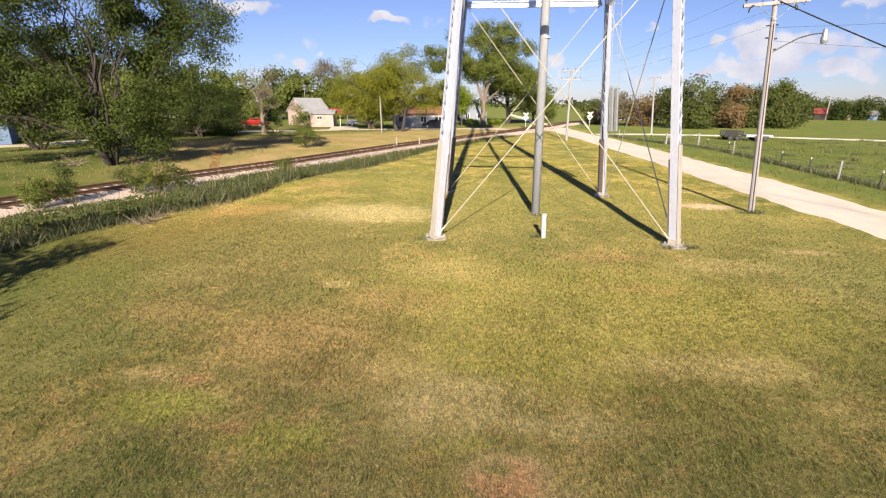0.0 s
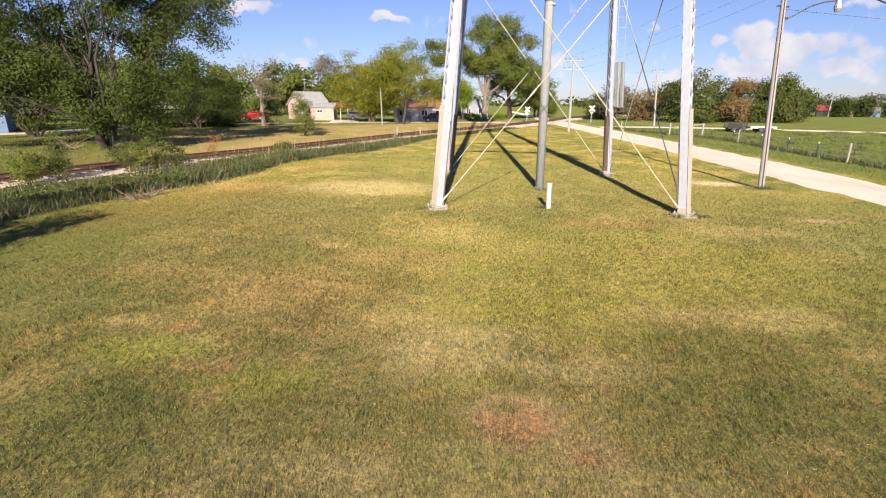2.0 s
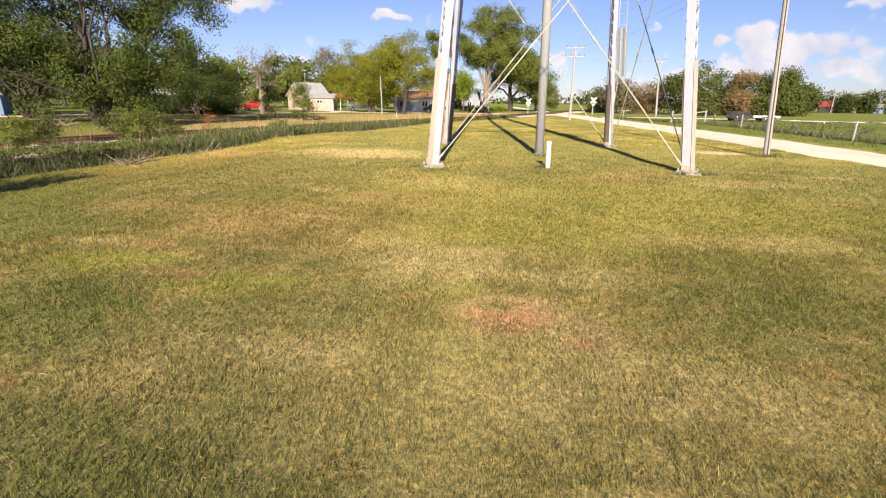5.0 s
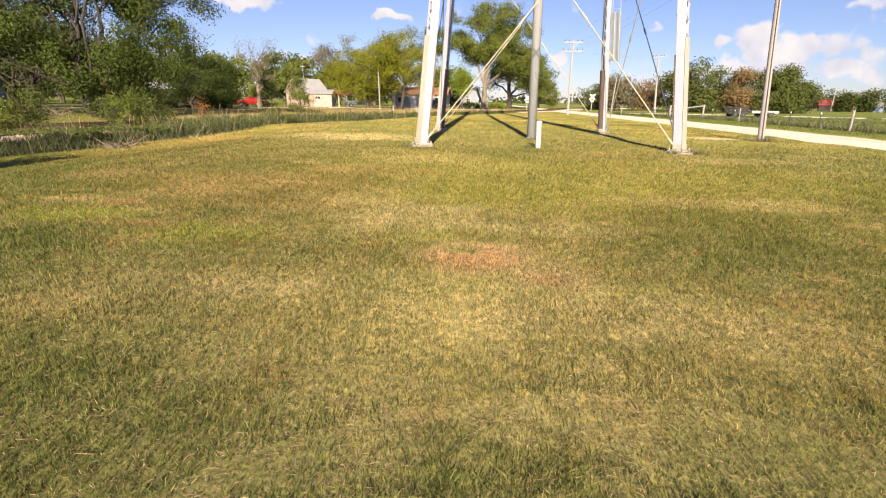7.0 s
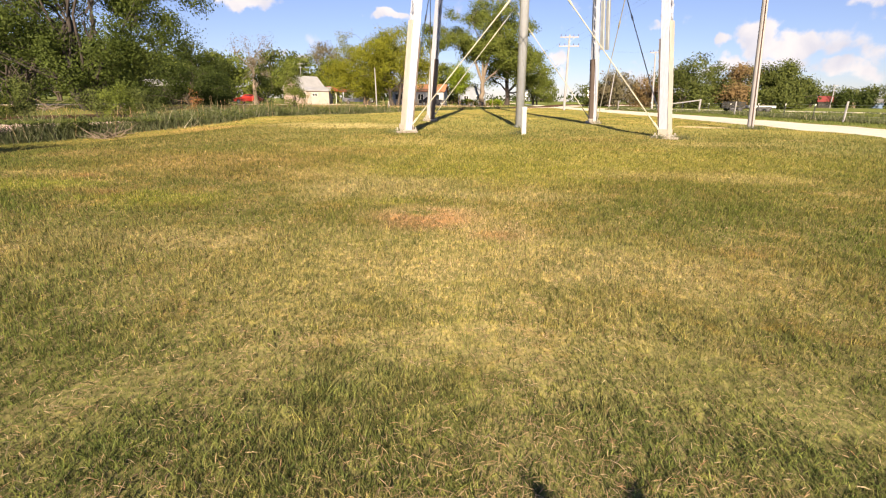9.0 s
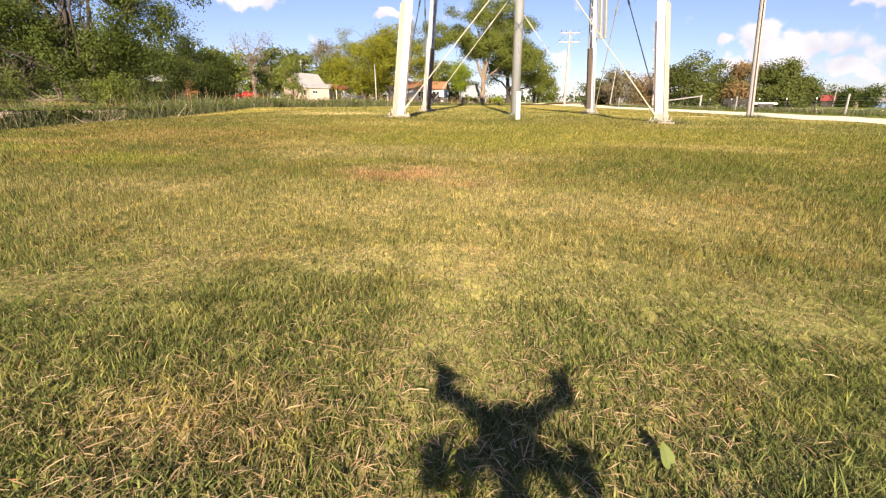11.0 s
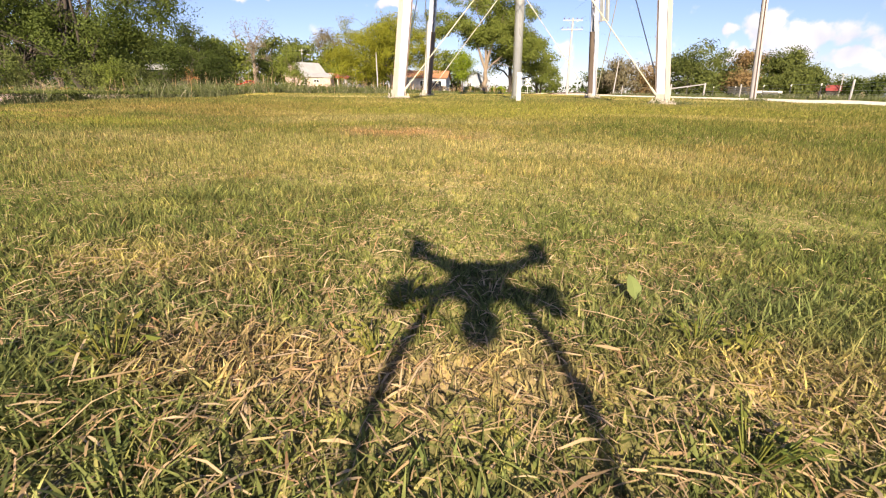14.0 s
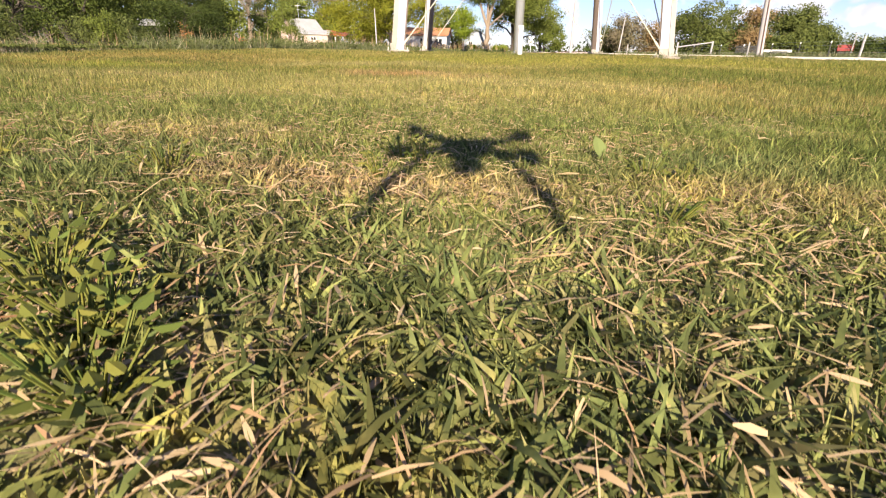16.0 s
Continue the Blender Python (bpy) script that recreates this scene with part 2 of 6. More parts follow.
WORN_SPOTS = [(-2.15, 7.4, 1.9, 1.2, 0.6, "rusty"), (-0.68, 9.1, 1.4, 0.8, 0.5, "rusty"), (4.6, 12.4, 1.6, 0.5, 0.45, "rusty"), (5.0, 10.1, 1.2, 0.4, 0.4, "rusty"), (-2.17, 4.75, 0.28, 0.14, 0.5, "red"), (-1.2, 6.0, 1.2, 0.5, 0.4, "rusty"), (-5.2, 8.2, 1.4, 0.6, 0.4, "rusty"), (-3.3, 5.85, 0.3, 0.16, 0.6, "red"),
              (1.43, 4.15, 0.62, 0.5, 0.85, "bare"), (1.43, 4.1, 0.45, 0.34, 0.85, "red"), (1.3, 4.3, 0.2, 0.13, 0.8, "deep"), (2.09, 3.66, 0.42, 0.3, 0.7, "bare"), (2.05, 3.6, 0.2, 0.14, 0.6, "red"), (10.6, 19.6, 1.2, 0.7, 0.8, "dirt"), (10.6, 13.4, 0.9, 0.3, 0.5, "bare")]
# the pale patch at (2.0, 2.7) paints in the glow opposite the sun
SPOT_TINT = {"fresh": (0.16, 0.205, 0.07), "lush": (0.165, 0.2, 0.095), "umber": (0.12, 0.1, 0.032), "hotspot": (0.34, 0.305, 0.125), "dull": (0.27, 0.262, 0.105), "deep": (0.075, 0.108, 0.022), "lime": (0.235, 0.233, 0.042), "meadow": (0.14, 0.14, 0.045), "grassy": (0.21, 0.24, 0.034), "straw": (0.4, 0.33, 0.15), "ash": (0.37, 0.315, 0.165), "dirt": (0.36, 0.29, 0.21), "pale": (0.46, 0.4, 0.22), "bare": (0.35, 0.265, 0.15), "rusty": (0.27, 0.175, 0.075), "red": (0.36, 0.185, 0.105)}


def lawn_colour(n, p):
    """The lawn's colour over the plan, for the soil sheet and the blades alike."""
    big = n.noise(p, 0.16, 3, 0.5)
    mid = n.noise(p, 0.55, 4, 0.6)
    small = n.noise(p, 2.6, 5, 0.65)
    tiny = n.noise(p, 11.0, 4, 0.65)
    green, olive, straw, red = (0.085, 0.102, 0.026), (0.155, 0.15, 0.035), (0.36, 0.28, 0.11), (0.32, 0.18, 0.075)
    col = n.mix(n.span(big, 0.36, 0.66), green, olive)
    col = n.mix(n.math("MULTIPLY", n.span(mid, 0.46, 0.6), 0.42), col, straw)
    col = n.mix(n.math("MULTIPLY", n.span(small, 0.51, 0.66), 0.36), col, red)
    col = n.mix(n.math("MULTIPLY", n.span(small, 0.48, 0.34), 0.8), col, green)
    flat = n.add("ShaderNodeVectorMath", operation="MULTIPLY")
    flat.inputs[1].default_value = (1, 1, 0)
    n.link(p, flat.inputs[0])
    ragged = n.math("MULTIPLY", n.math("SUBTRACT", n.math("ADD", small, n.math("MULTIPLY", tiny, 0.5)), 0.75), 1.7)
    for x, y, w, h, power, tint in GREEN_SPOTS + STRAW_SPOTS + WORN_SPOTS:
        s = n.add("ShaderNodeVectorMath", operation="SUBTRACT")
        s.inputs[1].default_value = (x, y, 0)
        n.link(flat.outputs[0], s.inputs[0])
        m = n.add("ShaderNodeVectorMath", operation="MULTIPLY")
        m.inputs[1].default_value = (1 / w, 1 / h, 0)
        n.link(s.outputs[0], m.inputs[0])
        ln = n.add("ShaderNodeVectorMath", operation="LENGTH")
        n.link(m.outputs[0], ln.inputs[0])
        d = n.math("ADD", ln.outputs["Value"], ragged)
        col = n.mix(n.span(d, 1.3, 0.4, 0.0, power), col, SPOT_TINT[tint])
    # paler and darker flecks at two sizes
    col = n.mix(1.0, col, tone_ramp(n, n.span(tiny, 0.32, 0.68), [(0.0, (0.62, 0.64, 0.62)), (0.5, (1.0, 1.0, 1.0)), (1.0, (1.6, 1.46, 1.32))]), "MULTIPLY")
    grain = n.noise(p, 34.0, 3, 0.7)
    col = n.mix(1.0, col, tone_ramp(n, n.span(grain, 0.32, 0.68), [(0.0, (0.58, 0.6, 0.58)), (0.5, (1.0, 1.0, 1.0)), (1.0, (1.7, 1.55, 1.4))]), "MULTIPLY")
    return col


def curve_of(n, val, lo, hi, pts, vlo, vhi):
    """A smooth function of val given by points (val, result)."""
    c = n.add("ShaderNodeFloatCurve")
    t = n.add("ShaderNodeMapRange")
    t.inputs[1].default_value, t.inputs[2].default_value = lo, hi
    n.link(val, t.inputs[0])
    cv = c.mapping.curves[0]
    cv.points[0].location = ((pts[0][0] - lo) / (hi - lo), (pts[0][1] - vlo) / (vhi - vlo))
    cv.points[1].location = ((pts[-1][0] - lo) / (hi - lo), (pts[-1][1] - vlo) / (vhi - vlo))
    for a, b in pts[1:-1]:
        cv.points.new((a - lo) / (hi - lo), (b - vlo) / (vhi - vlo))
    c.mapping.update()
    n.link(t.outputs[0], c.inputs["Value"])
    return n.math("ADD", n.math("MULTIPLY", c.outputs[0], vhi - vlo), vlo)


LAWN_EDGE = [(-30, -17), (6, -15.6), (10, -14.8), (13, -14.1), (15, -13.7), (16, -13.4), (16.8, -13.0), (17.7, -12.3), (18.3, -11.6), (18.9, -10.7), (19.6, -9.9), (20.8, -9.2), (23.4, -8.9), (26, -8.2), (28, -7.2), (30, -5.9), (34, -4.8), (41, -3.4), (44, -2.4), (56, 3.2), (72, 10.8), (80, 13)]


def mat_ground():
    n = Nodes("ground_cover")
    p = n.place()
    sep = n.add("ShaderNodeSeparateXYZ")
    n.link(p, sep.inputs[0])
    X, Y = sep.outputs[0], sep.outputs[1]
    lawn = lawn_colour(n, p)
    mid, small = n.noise(p, 0.3, 5, 0.6), n.noise(p, 3.0, 5, 0.7)
    field = n.mix(n.span(mid, 0.35, 0.7), (0.072, 0.098, 0.024), (0.118, 0.13, 0.034))
    field = n.mix(n.math("MULTIPLY", n.span(small, 0.5, 0.8), 0.5), field, (0.06, 0.095, 0.022))
    dry = n.mix(n.span(mid, 0.35, 0.65), (0.24, 0.18, 0.085), (0.16, 0.14, 0.05))
    dry = n.mix(n.math("MULTIPLY", n.span(small, 0.5, 0.8), 0.5), dry, (0.12, 0.125, 0.04))
    yard = n.mix(n.span(mid, 0.35, 0.65), (0.05, 0.075, 0.016), (0.095, 0.1, 0.03))
    wob = n.math("MULTIPLY", n.math("SUBTRACT", small, 0.5), 3.0)
    edge = curve_of(n, Y, -30, 80, LAWN_EDGE, -20, 20)
    left = n.math("SUBTRACT", edge, n.math("ADD", X, n.math("MULTIPLY", wob, 0.4)))
    col = n.mix(n.span(left, -0.2, 0.4), lawn, dry)
    # greener yards behind the dry verge
    back = n.math("SUBTRACT", n.math("ADD", Y, n.math("MULTIPLY", X, -1.1)), n.math("MULTIPLY", wob, 2.0))
    col = n.mix(n.span(back, 79, 87), col, yard)
    west = n.math("SUBTRACT", n.math("MULTIPLY", X, -1.0), n.math("MULTIPLY", n.math("SUBTRACT", Y, 40), 0.6))
    col = n.mix(n.span(n.math("ADD", west, n.math("MULTIPLY", wob, 2.0)), 25, 31), col, yard)
    right = n.math("ADD", X, wob)
    col = n.mix(n.span(right, 17.6, 19.4), col, field)
    far = n.math("ADD", Y, n.math("MULTIPLY", wob, 3.0))
    col = n.mix(n.span(far, 86, 100), col, field)
    soil = n.noise(p, 60, 3)
    col = n.mix(n.math("MULTIPLY", n.span(soil, 0.4, 0.7), 0.22), col, (0.12, 0.09, 0.05))
    # earth and brown litter between the blades where the lawn is built blade by blade
    away = n.add("ShaderNodeVectorMath", operation="DISTANCE")
    away.inputs[1].default_value = (2.0, 0.0, -0.08)
    n.link(p, away.inputs[0])
    litter = n.mix(n.span(n.noise(p, 45, 4), 0.35, 0.65), (0.09, 0.078, 0.038), (0.21, 0.16, 0.088))
    col = n.mix(n.span(n.math("ADD", away.outputs["Value"], wob), 22.0, 4.0, 0.0, 0.56), col, litter)
    n.bump(soil, 0.5, 0.01)
    n.bsdf.inputs["Diffuse Roughness"].default_value = 1.0
    return n.done(col, 0.95, gloss=0.05)


def leafy(n, col, gloss, through_light):
    """Matte leaf that lets some light through."""
    n.done(col, 0.6, gloss=gloss)
    tr = n.add("ShaderNodeBsdfTranslucent")
    n.link(col, tr.inputs["Color"])
    mx = n.add("ShaderNodeMixShader")
    mx.inputs[0].default_value = through_light
    n.link(n.bsdf.outputs[0], mx.inputs[1])
    n.link(tr.outputs[0], mx.inputs[2])
    n.link(mx.outputs[0], n.out.inputs[0])
    return n.mat


def tone_ramp(n, fac, tones):
    ramp = n.add("ShaderNodeValToRGB")
    el = ramp.color_ramp.elements
    while len(el) < len(tones):
        el.new(0.5)
    for i, (pos, c) in enumerate(tones):
        el[i].position, el[i].color = pos, (*c, 1)
    n.link(fac, ramp.inputs["Fac"])
    return ramp.outputs[0]


def mat_lawn_blades(name, of_place, pale):
    """Each blade takes the lawn's colour at its place, then is greener, deeper or strawy by its own chance."""
    n = Nodes(name)
    isl = n.add("ShaderNodeNewGeometry").outputs["Random Per Island"]
    p = n.place()
    lawn = lawn_colour(n, p)
    shift = n.math("MULTIPLY", n.math("SUBTRACT", n.noise(p, 3.0, 4), 0.5), 1.4)
    own = tone_ramp(n, n.math("ADD", isl, shift), [(0.0, (0.08, 0.12, 0.036)), (0.5, (0.15, 0.185, 0.055)), (0.8, (0.225, 0.235, 0.072)), (0.93, (0.36, 0.28, 0.12)), (1.0, (0.45, 0.34, 0.175))])
    col = n.mix(of_place, own, lawn)
    # some blades darker, some paler, each by its own chance
    dice = n.math("FRACT", n.math("MULTIPLY", isl, 37.0))
    col = n.mix(1.0, col, tone_ramp(n, dice, [(0.0, (0.42 * pale,) * 3), (0.5, (0.95 * pale,) * 3), (1.0, (1.5 * pale, 1.46 * pale, 1.4 * pale))]), "MULTIPLY")
    return leafy(n, col, 0.08, 0.42)


def mat_blades(name, tones):
    n = Nodes(name)
    isl = n.add("ShaderNodeNewGeometry").outputs["Random Per Island"]
    col = n.mix(n.math("MULTIPLY", n.span(n.noise(n.place(), 0.6, 3), 0.4, 0.7), 0.5), tone_ramp(n, isl, tones), tones[1][1])
    return leafy(n, col, 0.12, 0.3)


def mat_leaf(name, a, b, c):
    n = Nodes(name)
    isl = n.add("ShaderNodeNewGeometry").outputs["Random Per Island"]
    col = n.mix(n.span(n.noise(n.place(), 0.5, 4), 0.42, 0.7), n.mix(isl, a, b), c)
    return leafy(n, col, 0.12, 0.28)


def mat_gravel(name, a, b, dark, scale):
    n = Nodes(name)
    p = n.place()
    v = n.add("ShaderNodeTexVoronoi")
    v.inputs["Scale"].default_value = scale
    n.link(p, v.inputs["Vector"])
    col = n.mix(n.span(n.noise(p, 0.35, 5, 0.6), 0.35, 0.68), a, b)
    col = n.mix(n.math("MULTIPLY", n.span(n.noise(p, 1.1, 5, stretch=(1, 0.15, 1)), 0.45, 0.75), 0.5), col, dark)
    col = n.mix(0.25, col, v.outputs["Color"], "OVERLAY")
    n.bump(v.outputs["Distance"], 0.5, 0.03)
    return n.done(col, 0.9)


GROUND = mat_ground()
ROAD = mat_gravel("pale_gravel", (0.82, 0.745, 0.61), (0.73, 0.65, 0.52), (0.6, 0.53, 0.41), 28)
DIRT = mat_gravel("dusty_dirt_lane", (0.62, 0.53, 0.42), (0.5, 0.42, 0.32), (0.34, 0.28, 0.17), 22)
BALLAST = mat_gravel("pink_ballast", (0.74, 0.6, 0.5), (0.62, 0.5, 0.42), (0.4, 0.32, 0.27), 18)
LAWN_BLADE = mat_lawn_blades("lawn_blades", 0.68, 1.03)
MOWN_BLADE = mat_lawn_blades("mown_blades", 0.55, 1.05)
THATCH = mat_blades("dead_straw", [(0.0, (0.34, 0.215, 0.12)), (0.4, (0.5, 0.36, 0.2)), (0.8, (0.62, 0.48, 0.31)), (1.0, (0.42, 0.22, 0.12))])
TALL_BLADE = mat_blades("verge_blades", [(0.0, (0.066, 0.082, 0.037)), (0.5, (0.115, 0.135, 0.064)), (0.84, (0.185, 0.2, 0.1)), (0.92, (0.28, 0.25, 0.15)), (1.0, (0.46, 0.42, 0.32))])
FIELD_BLADE = mat_blades("field_blades", [(0.0, (0.07, 0.1, 0.02)), (0.6, (0.11, 0.14, 0.03)), (1.0, (0.19, 0.19, 0.055))])
DRY_BLADE = mat_blades("dry_blades", [(0.0, (0.2, 0.16, 0.05)), (0.5, (0.33, 0.25, 0.1)), (1.0, (0.16, 0.17, 0.04))])
STEEL = simple("silver_paint", (0.66, 0.69, 0.79), (0.55, 0.58, 0.68), 1.3, 0.34, 0.3, 25, 0.08, (1, 1, 0.25))
STEEL_OLD = simple("chalky_silver_paint", (0.53, 0.49, 0.43), (0.42, 0.38, 0.33), 1.6, 0.5, 0.15, 20, 0.12, (1, 1, 0.2))
RUST = simple("rusty_iron", (0.14, 0.07, 0.04), (0.09, 0.05, 0.035), 4, 0.8, 0.3)
RUST_PLATE = simple("rust_stained_plate", (0.19, 0.145, 0.12), (0.115, 0.088, 0.073), 1.6, 0.7, 0.1, 18, 0.15, (1, 1, 0.25))
RISER = simple("bright_silver_paint", (0.62, 0.65, 0.72), (0.52, 0.55, 0.62), 1.3, 0.27, 0.35, 25, 0.05, (1, 1, 0.2))
ROD = simple("cream_painted_rod", (0.47, 0.45, 0.37), (0.39, 0.37, 0.3), 2, 0.5, 0.0)
CONCRETE = simple("concrete", (0.36, 0.32, 0.27), (0.27, 0.23, 0.19), 4, 0.9, 0, 60, 0.4)
PVC = simple("white_plastic_pipe", (0.55, 0.56, 0.57), (0.48, 0.49, 0.5), 3, 0.4)
POLE_WOOD = simple("weathered_pole_wood", (0.39, 0.375, 0.385), (0.29, 0.278, 0.285), 3.0, 0.9, 0, 60, 0.2, (3, 3, 0.15))
TIE_WOOD = simple("creosoted_wood", (0.11, 0.075, 0.05), (0.07, 0.05, 0.035), 3, 0.85)
DARK_METAL = simple("dark_metal", (0.05, 0.05, 0.055), (0.08, 0.08, 0.08), 3, 0.5, 0.4)
GALV = simple("galvanised_steel", (0.5, 0.52, 0.53), (0.4, 0.42, 0.43), 2, 0.45, 0.6)
CABLE = simple("black_cable", (0.02, 0.02, 0.022), (0.03, 0.03, 0.03), 3, 0.6)
WHITE = simple("white_paint", (0.8, 0.8, 0.78), (0.7, 0.7, 0.67), 2, 0.5)
CERAMIC = simple("brown_porcelain", (0.1, 0.06, 0.05), (0.14, 0.1, 0.09), 3, 0.25)


# ---- ground ----
def smooth(t):
    t = np.clip(t, 0, 1)
    return t * t * (3 - 2 * t)


TRACK = catmull([(-22, -30), (-21.2, 5), (-20.2, 13), (-18.95, 18.1), (-18.1, 20.4), (-17.1, 23.15), (-15.7, 26.6), (-14.4, 29.4), (-12.5, 33.75), (-9.6, 41.2), (-6.5, 49.2), (-4.2, 54.3), (3.1, 69.6), (7.2, 78.2), (13, 91.2), (30, 122), (60, 170)], 0.4)
TRACK_STEP = np.gradient(TRACK[:, 0]) / np.gradient(TRACK[:, 1])


def gz(x, y):
    """Height of the ground: a gentle rise to the tower, a fall to the ditch beside the low railway, level beyond."""
    x, y = np.asarray(x, float), np.asarray(y, float)
    off = (x - np.interp(y, TRACK[:, 1], TRACK[:, 0])) / np.sqrt(1 + np.interp(y, TRACK[:, 1], TRACK_STEP) ** 2)
    ditch = 0.65 * smooth((-x - 4.5) / 8) * smooth((24.5 - y) / 9) * smooth((off - 1.6) / 2.6)
    cutting = 0.3 * smooth((5.0 - np.abs(off - 0.6)) / 2.4) * smooth((104 - y) / 12)
    base = -np.maximum(ditch, cutting) - 0.1 + 0.1 * smooth((y - 1) / 12) + 0.03 * smooth((y - 14) / 6) - 0.03 * smooth((y - 26) / 30)
    near = 1 - smooth((np.hypot(x - 2, y - 8) - 14) / 14)
    return base + near * 0.02 * (np.sin(0.9 * x + 0.4 * y) * np.cos(0.7 * y - 0.3 * x) + 0.6 * np.sin(2.1 * x - 1.3 * y))


def gh(x, y):
    return float(gz(x, y))


def grid_axis(mid, fine, reach, n):
    u = np.linspace(-1, 1, n)
    k = np.arcsinh(reach / fine)
    return mid + fine * np.sinh(u * k)


def ground_sheet():
    # finer along the railway and its ditch
    xs = np.sort(np.r_[grid_axis(2.0, 8.0, 2600, 141), np.linspace(-26.03, -5.03, 46)])
    ys = np.sort(np.r_[grid_axis(6.0, 8.0, 2600, 141), np.linspace(8.03, 62.03, 82)])
    X, Y = np.meshgrid(xs, ys)
    V = np.stack([X, Y, gz(X, Y)], -1).reshape(-1, 3)
    m = len(xs)
    i = np.arange((len(ys) - 1) * m).reshape(-1, m)[:, :-1].ravel()
    F = np.stack([i, i + 1, i + m + 1, i + m], -1)
    ob = raw_mesh("ground", V, F, GROUND, smooth=True)
    tagged(ob, "mown yellow-green lawn with dry patches, running out into fields", "ground", kind="structure")


def strip(name, left, right, lift, mat, label, category):
    """A ragged ribbon of road between two lines of points."""
    rng = np.random.default_rng(len(left))
    n, m = len(left), 9
    V = []
    for i in range(n):
        a, b = np.array(left[i], float), np.array(right[i], float)
        d = (b - a) / np.linalg.norm(b - a)
        a, b = a + d * rng.normal(0, 0.09), b + d * rng.normal(0, 0.09)
        for k in range(m):
            t = k / (m - 1)
            q = a + (b - a) * t
            crown = 0.05 * (1 - (2 * t - 1) ** 2) - (0.04 if k in (0, m - 1) else 0)
            V.append((q[0], q[1], gh(*q) + lift + crown))
    F = [(i * m + k, i * m + k + 1, (i + 1) * m + k + 1, (i + 1) * m + k) for i in range(n - 1) for k in range(m - 1)]
    ob = raw_mesh(name, V, F, mat, smooth=True)
    return tagged(ob, label, category, kind="structure")


def offset_line(line, d):
    t = np.gradient(line, axis=0)
    t /= np.linalg.norm(t, axis=1)[:, None]
    return line + np.stack([t[:, 1], -t[:, 0]], -1) * d


ground_sheet()
near_edge = catmull([(14.2, -60), (14.2, 0), (14.1, 15), (14.0, 20), (13.8, 26.5), (13.9, 34), (13.7, 42), (13.5, 50), (13.2, 60), (12.7, 70), (12.3, 82), (12.6, 95), (13.1, 110), (13.0, 130), (12.6, 150), (12.4, 182)], 1.0)
far_edge = catmull([(17.7, -60), (17.7, 0), (17.7, 20), (17.95, 26), (18.1, 37), (18.1, 48), (18.0, 58), (17.4, 67), (17.0, 80), (16.6, 92), (16.0, 105), (15.9, 130), (15.7, 150), (15.0, 184)], 1.0)


def resample(line, n):
    s = np.r_[0, np.cumsum(np.linalg.norm(np.diff(line, axis=0), axis=1))]
    u = np.linspace(0, s[-1], n)
    return np.stack([np.interp(u, s, line[:, 0]), np.interp(u, s, line[:, 1])], -1)


strip("road", resample(near_edge, 300), resample(far_edge, 300), 0.02, ROAD, "pale crushed-limestone country road", "road")
cross_line = catmull([(17.2, 67.4), (22, 69.2), (28, 69.2), (36, 68), (42, 65.2), (51, 61.5), (70, 52)], 1.0)
strip("farm_track", offset_line(cross_line, -1.3), offset_line(cross_line, 1.3), 0.03, ROAD, "narrow pale gravel farm drive off the road", "road")
drive_line = catmull([(-70, 30), (-50, 36.5), (-41, 41.5), (-39.5, 50), (-37, 60), (-31, 66), (-22, 71), (-14, 75.5), (-6, 78), (2, 80), (9, 84)], 1.0)
strip("driveway", offset_line(drive_line, -1.5), offset_line(drive_line, 1.5), 0.03, DIRT, "dusty dirt lane in front of the houses", "road")
strip("gravel_apron", catmull([(-21.2, 70.5), (-22.2, 75), (-23.6, 81)], 1.0), catmull([(-16.6, 71.5), (-17.6, 76), (-19.4, 82)], 1.0), 0.04, ROAD, "pale gravel apron in front of the house", "road")

# ---- railway ----

